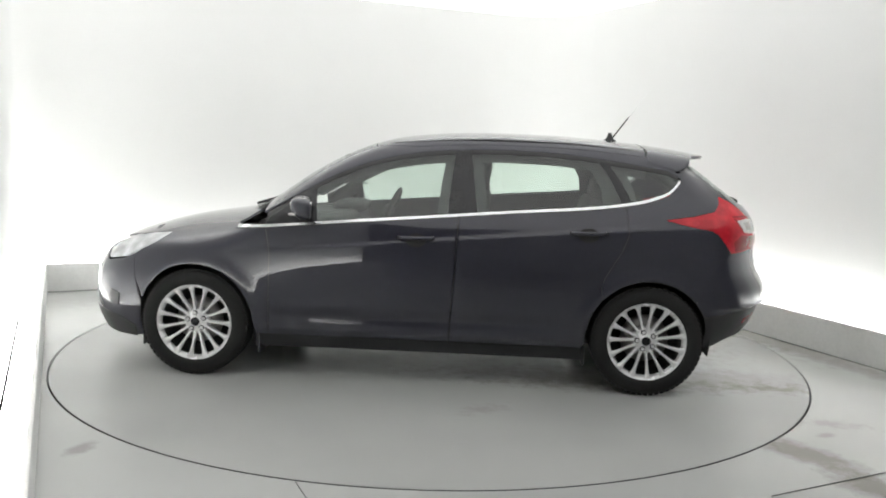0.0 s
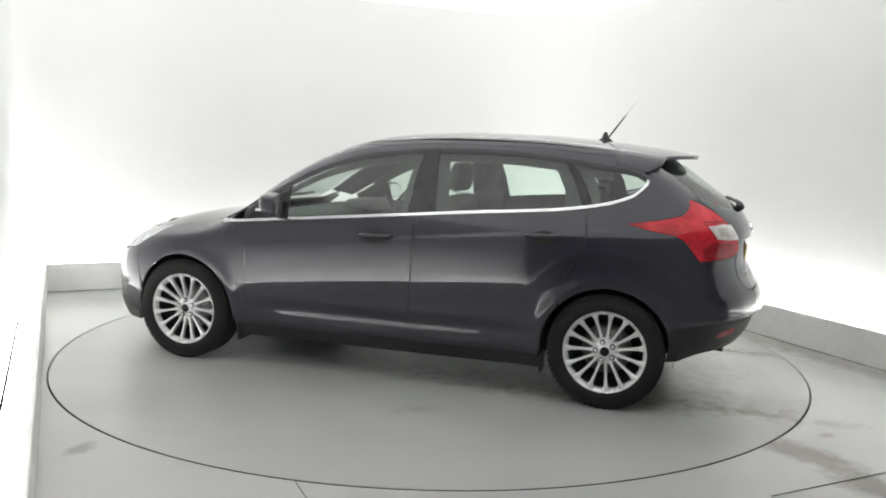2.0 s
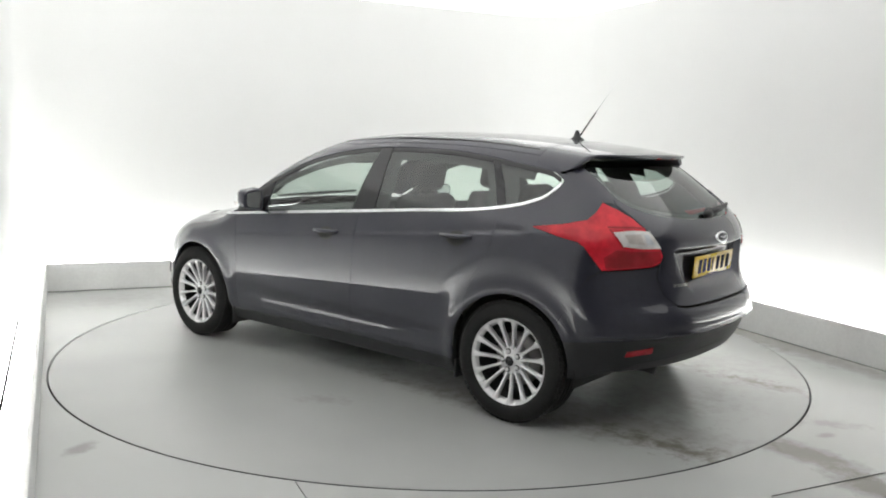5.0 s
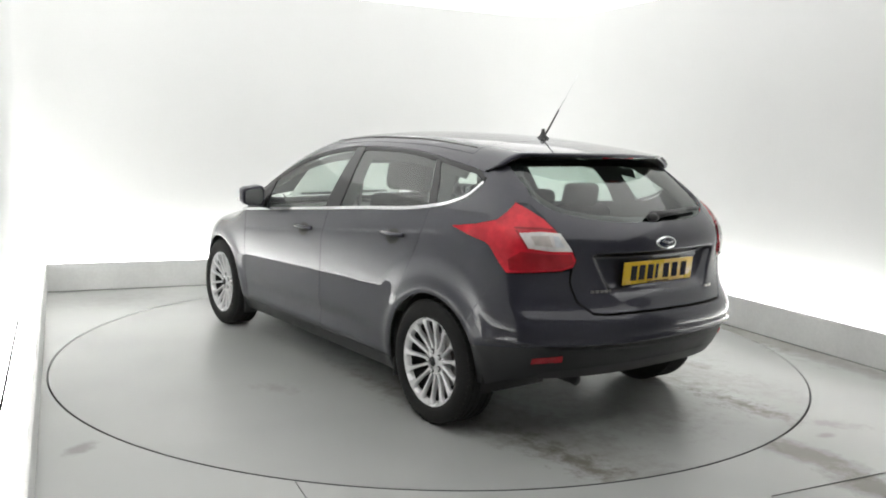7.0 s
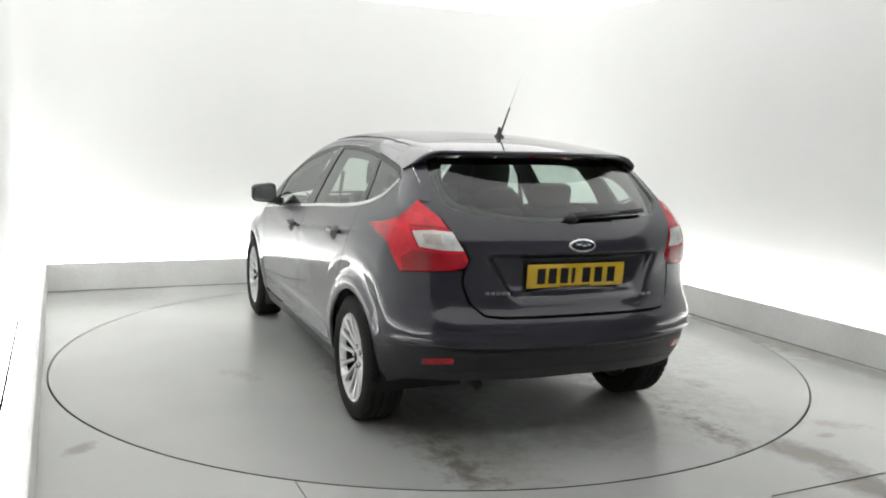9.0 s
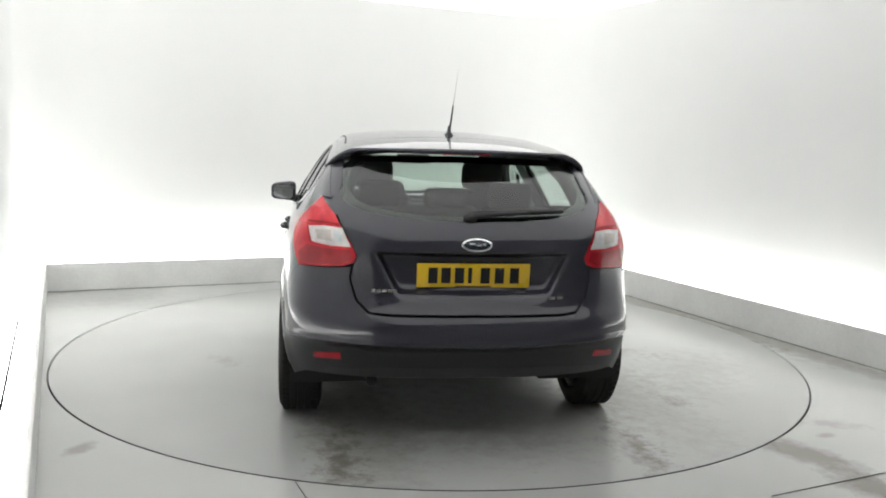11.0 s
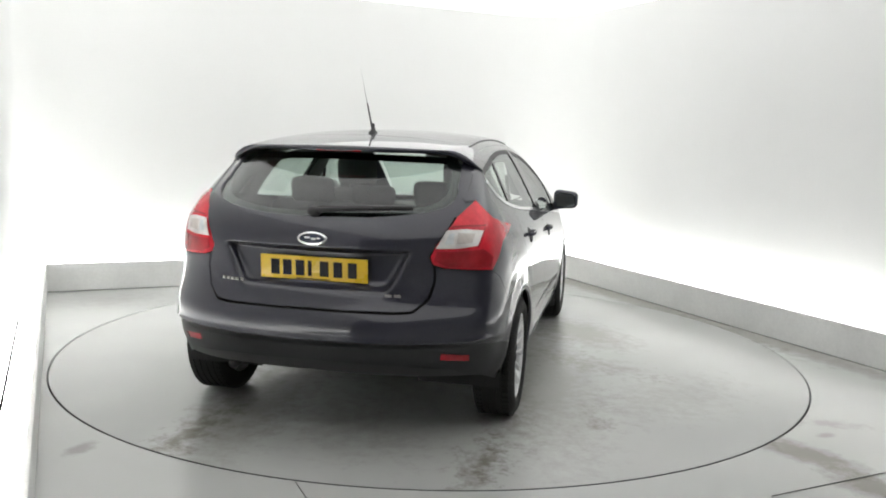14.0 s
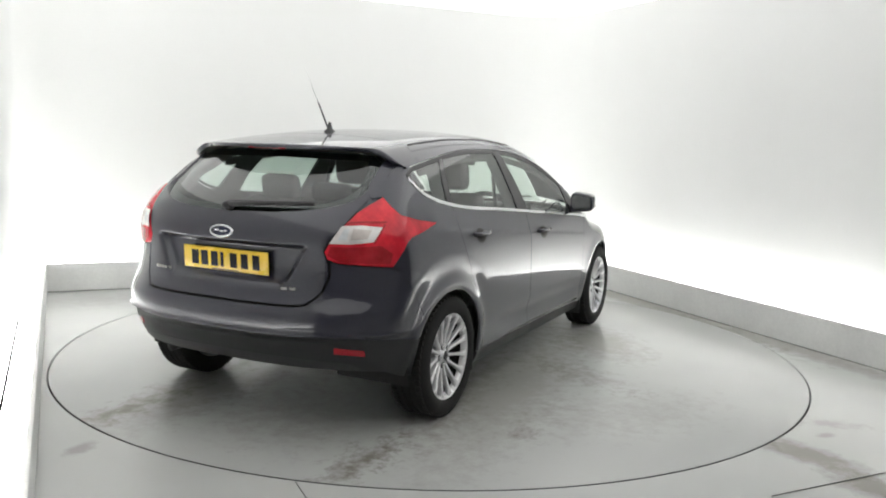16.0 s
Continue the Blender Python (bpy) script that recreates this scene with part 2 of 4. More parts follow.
def curved_wall():
    """The white wall: left, back and right in one run with rounded corners, 0.1 m thick."""
    off = KERB_T + SLOT
    ul, ur, vb, rr, rl = LEFT - off, RIGHT + off, BACK + off, 0.75, 0.22
    path = [(ul, STAGE)]
    for k in range(13):
        a = math.pi - k / 12 * math.pi / 2
        path.append((ul + rl + rl * math.cos(a), vb - rl + rl * math.sin(a)))
    for k in range(25):
        a = math.pi / 2 - k / 24 * math.pi / 2
        path.append((ur - rr + rr * math.cos(a), vb - rr + rr * math.sin(a)))
    path.append((ur, STAGE))
    bm = bmesh.new()
    rows = []
    for i, p in enumerate(path):
        a, b = Vector(path[max(i - 1, 0)]), Vector(path[min(i + 1, len(path) - 1)])
        d = (b - a).normalized()
        n = Vector((-d.y, d.x)) * 0.1
        rows.append([bm.verts.new((p[0], p[1], 0.0)), bm.verts.new((p[0], p[1], WALL_H)), bm.verts.new((p[0] + n.x, p[1] + n.y, WALL_H)), bm.verts.new((p[0] + n.x, p[1] + n.y, 0.0))])
    for a, b in zip(rows, rows[1:]):
        for i in range(4):
            bm.faces.new((a[i], a[(i + 1) % 4], b[(i + 1) % 4], b[i]))
    bm.faces.new(rows[0])
    bm.faces.new(rows[-1])
    bmesh.ops.recalc_face_normals(bm, faces=bm.faces)
    ob = new("wall_back", mesh_of("wall_back", bm, WALL))
    for f in ob.data.polygons:
        f.use_smooth = abs(f.normal.z) < 0.5
    ob.data.set_sharp_from_angle(angle=radians(40))
    ob.matrix_basis = ROOM
    return tagged(ob, "seamless matt white studio wall with rounded corners", "wall", kind="structure")


def plain(name, lo, hi, mat, label, category):
    ob = new(name, mesh_of(name, box(lo, hi), mat, False))
    ob.matrix_basis = ROOM
    return tagged(ob, label, category, kind="structure")


def studio():
    studio_floor()
    pit = new("turntable_pit", mesh_of("turntable_pit", ring_sheet(0.01, TABLE_R + 0.05, -0.115), PIT))
    tagged(pit, "dark steel pit under the turntable", "pit", kind="structure")
    off, k, h = SLOT, KERB_T, KERB_H
    kerb("kerb_back", (LEFT - k, BACK, 0), (RIGHT + k, BACK + k, h), "scuffed white kerb board along the back of the turntable")
    kerb("kerb_left", (LEFT - k, STAGE, 0), (LEFT, BACK - 0.003, h), "white kerb board beside the turntable")
    kerb("kerb_right", (RIGHT, STAGE, 0), (RIGHT + k, BACK - 0.003, h), "scuffed white kerb board beside the turntable")
    curved_wall()
    plain("ceiling", (LEFT - off - 0.1, LIGHT_END, WALL_H), (RIGHT + off + 0.1, BACK + off + 0.1, WALL_H + 0.05), CEILING_LIT, "luminous white stretched ceiling", "ceiling")
    plain("ceiling_front", (LEFT - 3, FRONT, WALL_H + 0.1), (RIGHT + 3, STAGE, WALL_H + 0.2), PLAIN_WALL, "off-white ceiling over the camera's side", "ceiling")
    plain("wall_front", (LEFT - 3, FRONT - 0.15, 0), (RIGHT + 3, FRONT, WALL_H + 0.1), PLAIN_WALL, "plain off-white wall", "wall")
    plain("wall_side_a", (LEFT - 3.1, FRONT, 0), (LEFT - 3, STAGE + 0.1, WALL_H + 0.1), PLAIN_WALL, "plain off-white wall", "wall")
    plain("wall_side_b", (RIGHT + 3, FRONT, 0), (RIGHT + 3.1, STAGE + 0.1, WALL_H + 0.1), PLAIN_WALL, "plain off-white wall", "wall")
    plain("wall_return_a", (LEFT - 3, STAGE, 0), (LEFT - off - 0.11, STAGE + 0.1, WALL_H + 0.1), PLAIN_WALL, "plain off-white return wall", "wall")
    plain("wall_return_b", (RIGHT + off + 0.11, STAGE, 0), (RIGHT + 3, STAGE + 0.1, WALL_H + 0.1), PLAIN_WALL, "plain off-white return wall", "wall")
    # light strips sunk in the slot behind the kerb boards
    for lo, hi in (((LEFT - k - 0.003, BACK + k + 0.003), (RIGHT + k + 0.003, BACK + LID)),
                   ((LEFT - LID, STAGE), (LEFT - k - 0.003, BACK + LID)),
                   ((RIGHT + k + 0.003, STAGE), (RIGHT + LID, BACK + LID))):
        ob = new("light_strip")
        ob.matrix_basis = ROOM
        part("diffuser", box((*lo, 0.05), (*hi, 0.165), None, 0.004), STRIP_LIT, ob, "glowing white diffuser", False)
        part("channel", box((lo[0] + 0.002, lo[1] + 0.002, 0.0), (hi[0] - 0.002, hi[1] - 0.002, 0.049)), KERB, ob, "white metal channel", False)
        if hi[0] < 0:
            part("edge_profile", box((LEFT - 0.155, lo[1], 0.166), (LEFT - 0.142, hi[1] - 0.92, 0.170)), EDGE, ob, "thin dark metal edge", False)
        tagged(ob, "long glowing white light strip sunk behind the kerb", "light strip", "light strips behind the kerb")
    # joints
    for name, lo, hi in (("seam_back", (LEFT, BACK - 0.007), (RIGHT, BACK - 0.001)), ("seam_right", (RIGHT - 0.007, STAGE), (RIGHT - 0.001, BACK - 0.01)),
                         ("seam_plate", (0.30, -2.803), (RIGHT - 0.01, -2.800)), ("seam_front", (-1.502, -3.2), (-1.499, -1.96))):
        plain(name, (*lo, 0.0), (*hi, 0.004), SEAM, "thin dark joint in the floor", "joint")


def turntable():
    """The disc that turns: a painted deck in a dark steel edge."""
    t = new("turntable")
    r = TABLE_R - 0.003
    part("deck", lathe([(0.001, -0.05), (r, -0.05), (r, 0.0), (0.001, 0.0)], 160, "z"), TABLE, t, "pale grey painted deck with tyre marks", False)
    part("edge_ring", lathe([(r + 0.0005, -0.06), (TABLE_R, -0.06), (TABLE_R, -0.003), (TABLE_R - 0.001, -0.001), (r + 0.0005, -0.001)], 160, "z", True), PIT, t, "dark steel edge ring", False)
    return tagged(t, "round pale grey painted turntable with tyre marks", "turntable")


studio()
table = turntable()


# ---- the car's skin: one smooth closed form, met by rays ----
def spline(xs, ys):
    """A natural cubic spline through the given stations."""
    x, y = np.array(xs, float), np.array(ys, float)
    n, h = len(x), np.diff(x)
    a, b = np.eye(n), np.zeros(n)
    for i in range(1, n - 1):
        a[i, i - 1:i + 2] = h[i - 1], 2 * (h[i - 1] + h[i]), h[i]
        b[i] = 6 * ((y[i + 1] - y[i]) / h[i] - (y[i] - y[i - 1]) / h[i - 1])
    m = np.linalg.solve(a, b)

    def value(v):
        v = np.clip(np.asarray(v, float), x[0], x[-1])
        i = np.clip(np.searchsorted(x, v) - 1, 0, n - 2)
        d, u, w = x[i + 1] - x[i], x[i + 1] - v, v - x[i]
        return (m[i] * u ** 3 + m[i + 1] * w ** 3) / (6 * d) + (y[i] / d - m[i] * d / 6) * u + (y[i + 1] / d - m[i + 1] * d / 6) * w
    return value


crown_line = spline((-2.4, -1.80, -1.5, -1.2, -0.9, -0.6, -0.3, 0.0, 0.25, 0.5, 0.8, 1.03, 1.2, 1.5, 1.8, 2.02, 2.3),
                    (1.24, 1.368, 1.422, 1.455, 1.478, 1.487, 1.487, 1.470, 1.433, 1.345, 1.174, 1.020, 0.955, 0.90, 0.832, 0.755, 0.61))
side_line = spline((0.10, 0.22, 0.35, 0.5, 0.65, 0.78, 0.88, 0.95, 1.02, 1.1, 1.2, 1.3, 1.4, 1.5),
                   (0.80, 0.845, 0.879, 0.8918, 0.8928, 0.8885, 0.879, 0.862, 0.833, 0.792, 0.736, 0.676, 0.606, 0.53))
plan_line = spline((-2.4, -2.1, -1.9, -1.6, -1.3, -0.9, -0.3, 0.3, 0.9, 1.3, 1.6, 1.9, 2.1, 2.4),
                   (0.80, 0.875, 0.918, 0.962, 0.985, 0.998, 1.0, 1.003, 1.014, 1.018, 1.000, 0.948, 0.885, 0.76))
tail_line = spline((0.10, 0.22, 0.32, 0.42, 0.54, 0.62, 0.68, 0.74, 0.82, 0.90, 0.97, 1.04, 1.10, 1.20, 1.30, 1.45),
                   (-1.90, -1.975, -2.045, -2.115, -2.147, -2.138, -2.10, -2.075, -2.062, -2.062, -2.055, -2.02, -1.965, -1.835, -1.70, -1.50))
nose_line = spline((0.10, 0.22, 0.35, 0.5, 0.62, 0.72, 0.85, 1.0),
                   (2.08, 2.17, 2.215, 2.215, 2.185, 2.12, 1.98, 1.75))


def soft_max(a, b, k):
    h = np.clip(0.5 + 0.5 * (a - b) / k, 0, 1)
    return b + (a - b) * h + k * h * (1 - h)


def skin(x, y, z, tailed=True):
    """Below zero inside the body."""
    y = np.abs(y)
    side = y - side_line(z) * plan_line(x)
    for wheel, flare in ((1.324, 0.008), (-1.324, 0.014)):
        r = np.sqrt((x - wheel) ** 2 + (z - 0.318) ** 2)
        side = side - flare * np.exp(-((r - 0.375) / 0.045) ** 2)
    # the haunch over the rear wheel
    r = np.sqrt((x + 1.324) ** 2 + (z - 0.318) ** 2)
    side = side - 0.003 * (0.5 + 0.5 * np.tanh((0.555 - r) / 0.012)) * np.exp(-(np.maximum(0.555 - r, 0) / 0.10) ** 2) * (0.5 + 0.5 * np.tanh((z - 0.68) / 0.05))
    # the crease at the door handles and the tuck above the sill
    below = 0.852 - 0.095 * (x - 0.03) - z
    side = side - 0.0065 * (0.5 + 0.5 * np.tanh(below / 0.007)) * np.exp(-(np.maximum(below, 0) / 0.13) ** 2) * (0.5 - 0.5 * np.tanh((x - 0.98) / 0.10)) * (0.5 + 0.5 * np.tanh((x + 1.35) / 0.12))
    middle = np.exp(-(x / 0.88) ** 6)
    side = side + (0.015 * np.exp(-((z - 0.385) / 0.042) ** 2) - 0.006 * np.exp(-((z - 0.295) / 0.022) ** 2)) * middle
    top = (z - crown_line(x) + 0.10 * np.maximum(y, 0) ** 2 + 0.10 * y ** 4) * 0.9
    tail = (tail_line(z) + 0.20 * y ** 2 + 0.35 * y ** 4 - x) * 0.85
    # the lip of the bumper and the recess round the plate
    tail = tail + 0.013 * (1 + np.tanh((0.513 - z) / 0.005)) * (z < 0.8) - 0.009 * np.exp(-((z - 0.530) / 0.011) ** 2)
    high = 0.5 * (np.tanh((z - 0.750) / 0.024) - np.tanh((z - 0.922) / 0.007))
    tail = tail + 0.044 * high * 0.5 * (1 + np.tanh((0.345 + 0.09 * (z - 0.75) / 0.17 - y) / 0.018))
    nose = (x - nose_line(z) + 0.35 * y ** 2 + 0.45 * y ** 4) * 0.9
    shell = soft_max(side, top, 0.07)
    if tailed:
        shell = soft_max(shell, tail, 0.10)
    return soft_max(shell, nose, 0.13)


AFT, FORE, INNER, ARC = -1.42, 1.70, 0.48, 0.80


def girth_ray(s):
    """The ray across the body that belongs to the girth s: s is x along the flank, then runs round the corner to the middle of tail or nose."""
    s = np.asarray(s, float)
    ox, oy, dx, dy = s.copy(), np.zeros_like(s), np.zeros_like(s), np.ones_like(s)
    for centre, sign in ((AFT, -1.0), (FORE, 1.0)):
        d = (s - centre) * sign
        turn = (np.clip(d / ARC, 0, 1) + np.clip((d - ARC - 2 * INNER) / ARC, 0, 1)) * math.pi / 2
        past = d > 0
        ox = np.where(past, centre - sign * np.maximum(d - 2 * ARC - 2 * INNER, 0), ox)
        oy = np.where(past, np.clip(INNER - (d - ARC), -INNER, INNER), oy)
        dx = np.where(past, sign * np.sin(turn), dx)
        dy = np.where(past, np.cos(turn), dy)
    return ox, oy, dx, dy


def girth_of(x, y):
    """The girth of a place (x, y) on the body."""
    y = abs(y)
    for centre, sign in ((AFT, -1.0), (FORE, 1.0)):
        d = (x - centre) * sign
        if d > 0:
            if y < INNER:
                return centre + sign * (ARC + INNER - y)
            return centre + sign * ARC * math.atan2(d, y - INNER) / (math.pi / 2)
    return x


def meet(o, d, far=2.0, tailed=True):
    """Where rays from inside leave the skin."""
    lo, hi = np.zeros(len(o)), np.full(len(o), far)
    for _ in range(34):
        mid = (lo + hi) / 2
        p = o + d * mid[:, None]
        inside = skin(p[:, 0], p[:, 1], p[:, 2], tailed) < 0
        lo, hi = np.where(inside, mid, lo), np.where(inside, hi, mid)
    return o + d * lo[:, None]


def skin_normal(p):
    g, e = np.zeros_like(p), 0.004
    for i in range(3):
        q = np.zeros(3)
        q[i] = e
        a, b = p + q, p - q
        g[:, i] = skin(a[:, 0], a[:, 1], a[:, 2]) - skin(b[:, 0], b[:, 1], b[:, 2])
    return g / np.linalg.norm(g, axis=1)[:, None]


def on_flank(st):
    """Places on the left half from (girth, height)."""
    st = np.asarray(st, float)
    ox, oy, dx, dy = girth_ray(st[:, 0])
    zero = np.zeros(len(st))
    return meet(np.stack([ox, oy, st[:, 1]], 1), np.stack([dx, dy, zero], 1))


def on_top(xy, tailed=True):
    xy = np.asarray(xy, float)
    n = len(xy)
    return meet(np.stack([xy[:, 0], xy[:, 1], np.full(n, 0.5)], 1), np.tile([0.0, 0.0, 1.0], (n, 1)), tailed=tailed)


# ---- the car's panels: outlines laid on the skin ----
def smooth_line(points, step=0.025):
    """A closed outline with its edges cut short."""
    out = []
    for a, b in zip(points, points[1:] + points[:1]):
        n = max(1, int(math.dist(a, b) / step))
        out += [(a[0] + (b[0] - a[0]) * k / n, a[1] + (b[1] - a[1]) * k / n) for k in range(n)]
    return out


def arc(cx, cz, r, a0, a1, n=18):
    return [(cx + r * math.cos(radians(a0 + (a1 - a0) * k / n)), cz + r * math.sin(radians(a0 + (a1 - a0) * k / n))) for k in range(n + 1)]


def area2(poly):
    return sum(a[0] * b[1] - b[0] * a[1] for a, b in zip(poly, poly[1:] + poly[:1]))


def inset(poly, d):
    """The outline drawn in by d."""
    s = 1 if area2(poly) > 0 else -1
    out = []
    n = len(poly)
    for i, p in enumerate(poly):
        a, b = Vector(poly[i - 1]), Vector(poly[(i + 1) % n])
        p = Vector(p)
        d1, d2 = (p - a).normalized(), (b - p).normalized()
        n1, n2 = Vector((-d1.y, d1.x)) * s, Vector((-d2.y, d2.x)) * s
        m = n1 + n2
        m = m / max(m.length_squared, 0.5) * 2 if m.length > 1e-6 else n1
        out.append((p.x + m.x * d, p.y + m.y * d))
    return out


def inside(poly, pts):
    x, y = pts[:, 0], pts[:, 1]
    hit = np.zeros(len(pts), bool)
    for (x0, y0), (x1, y1) in zip(poly, poly[1:] + poly[:1]):
        if y0 != y1:
            cross = (y0 > y) != (y1 > y)
            hit ^= cross & (x < (x1 - x0) * (y - y0) / (y1 - y0) + x0)
    return hit


def edge_distance(poly, pts):
    best = np.full(len(pts), 9.0)
    for a, b in zip(poly, poly[1:] + poly[:1]):
        a, b = np.array(a), np.array(b)
        d = b - a
        t = np.clip(((pts - a) @ d) / max(d @ d, 1e-12), 0, 1)
        best = np.minimum(best, np.linalg.norm(pts - a - t[:, None] * d, axis=1))
    return best


def panel_mesh(name, outline, mat, top=False, h=0.045, gap=0.0022, lift=0.0, lip=0.012, mirrored=False, step=0.025, bulge=0.0):
    """A panel of the skin inside an outline of (girth, height), or (x, y) from above: gently drawn in at its edge, with a turned-in lip."""
    poly = smooth_line(outline, step)
    if area2(poly) < 0:
        poly.reverse()
    if gap:
        poly = inset(poly, gap)
    lo, hi = np.min(poly, 0), np.max(poly, 0)
    gx, gy = np.meshgrid(np.arange(lo[0] + h / 2, hi[0], h), np.arange(lo[1] + h / 2, hi[1], h))
    grid = np.stack([gx.ravel(), gy.ravel()], 1)
    if len(grid):
        grid = grid[inside(poly, grid)]
    if len(grid):
        grid = grid[edge_distance(poly, grid) > h * 0.4]
    n = len(poly)
    flat = [Vector(p) for p in poly] + [Vector(p) for p in grid]
    vs, _, faces, _, _, _ = delaunay_2d_cdt(flat, [(i, (i + 1) % n) for i in range(n)], [], 1, 1e-6)
    uv = np.array([(v.x, v.y) for v in vs])
    place = on_top(uv) if top else on_flank(uv)
    normal = skin_normal(place)
    rise = np.full(len(uv), lift)
    if bulge:
        rise = rise + bulge * np.clip(edge_distance(poly, uv) / 0.03, 0, 1) ** 0.5
    place = place + normal * rise[:, None]
    count = {}
    for f in faces:
        for a, b in zip(f, f[1:] + f[:1]):
            count[(a, b)] = 1
    rim = [(a, b) for a, b in count if (b, a) not in count]
    back = {}
    pts, nor = [list(p) for p in place], [list(q) for q in normal]
    tris = [list(f) for f in faces]
    k = len(pts)
    if lip:
        # a second row at the rim, so that the edge stays crisp
        for a, b in rim:
            for i in (a, b):
                if i not in back:
                    out = normal[i]
                    back[i] = (len(pts), len(pts) + 1)
                    pts += [list(place[i]), list(place[i] - out * lip)]
                    nor += [list(out), list(out)]
            tris.append([b, a, back[a][1], back[b][1]])
    if mirrored:
        for p in pts:
            p[1] = -p[1]
        for q in nor:
            q[1] = -q[1]
        tris = [t[::-1] for t in tris]
    me = bpy.data.meshes.new(name)
    me.from_pydata(pts, [], tris)
    # faces look outwards
    f0 = me.polygons[0]
    if f0.normal.dot(Vector(nor[f0.vertices[0]])) < 0:
        me.flip_normals()
    me.materials.append(mat)
    for f in me.polygons:
        f.use_smooth = f.index < len(faces)
    me.update()
    me.normals_split_custom_set_from_vertices([Vector(q) for q in nor])
    return me


def both(name, outline, mat, parent, label="", **more):
    """The same panel on both flanks."""
    return [part(name, panel_mesh(name, outline, mat, mirrored=m, **more), mat, parent, label) for m in (False, True)]


def whole(name, half, mat, parent, label="", **more):
    """A panel across the tail: a half outline in (girth, height) from the middle out and back, mirrored about the middle."""
    mid = AFT - ARC - INNER
    outline = half + [(2 * mid - s, z) for s, z in reversed(half)]
    return part(name, panel_mesh(name, outline, mat, **more), mat, parent, label)


# ---- outlines of the body ----
car = new("car")
tagged(car, "dark grey metallic five-door hatchback standing on the turntable", "car")

MID = AFT - ARC - INNER
belt = spline((-1.60, -1.52, -1.42, -1.33, -1.22, -1.08, -0.66, -0.2, 0.3, 0.66, 1.10), (1.245, 1.207, 1.163, 1.128, 1.102, 1.080, 1.043, 1.003, 0.960, 0.928, 0.890))
over = spline((-1.60, -1.42, -1.25, -1.0, -0.8, -0.55, -0.25, 0.0, 0.2, 0.4, 0.6, 0.8, 1.0),
              (1.252, 1.292, 1.318, 1.352, 1.372, 1.382, 1.378, 1.358, 1.322, 1.262, 1.165, 1.050, 0.940))


def rail_top(x):
    return crown_line(x) - 0.078 + 0.050 * np.clip((np.asarray(x, float) - 0.05) / 0.30, 0, 1)


def along(curve, a, b, n=16, d=0.0):
    return [(a + (b - a) * k / n, float(curve(a + (b - a) * k / n)) + d) for k in range(n + 1)]


def arch(cx, a0, a1, r=0.352, n=20):
    """The edge of a wheel arch, in girth and height."""
    return [(girth_of(x, 0.87), z) for x, z in arc(cx, 0.318, r, a0, a1, n)]


def top_edge(x):
    """Half the roof's width where it meets the rail."""
    return float(on_flank([(x, float(rail_top(x)))])[0][1])


B_GAP = [(-0.222, 0.998), (-0.205, 0.65), (-0.185, 0.33), (-0.183, 0.262)]
C_GAP = [(-1.18, 1.084), (-1.195, 0.93), (-1.155, 0.83), (-1.065, 0.675), (-1.048, 0.62), (-1.060, 0.556)]
LAMP_OUT = [(-1.912, 1.155), (-1.85, 1.105), (-1.796, 1.072), (-1.635, 1.043), (-1.405, 1.021), (-1.41, 1.014), (-1.632, 0.98), (-1.735, 0.966), (-1.772, 0.945), (-1.817, 0.89), (-1.862, 0.836)]
LAMP_IN = [(-1.99, 0.843), (-2.114, 0.853), (-2.160, 0.870), (-2.172, 0.905), (-2.150, 0.955), (-2.098, 1.032), (-2.053, 1.085), (-1.985, 1.125)]
HATCH_EDGE = [(-1.31, 1.350), (-1.50, 1.335), (-1.70, 1.297), (-1.823, 1.262), (-1.93, 1.205), (-1.988, 1.150)]


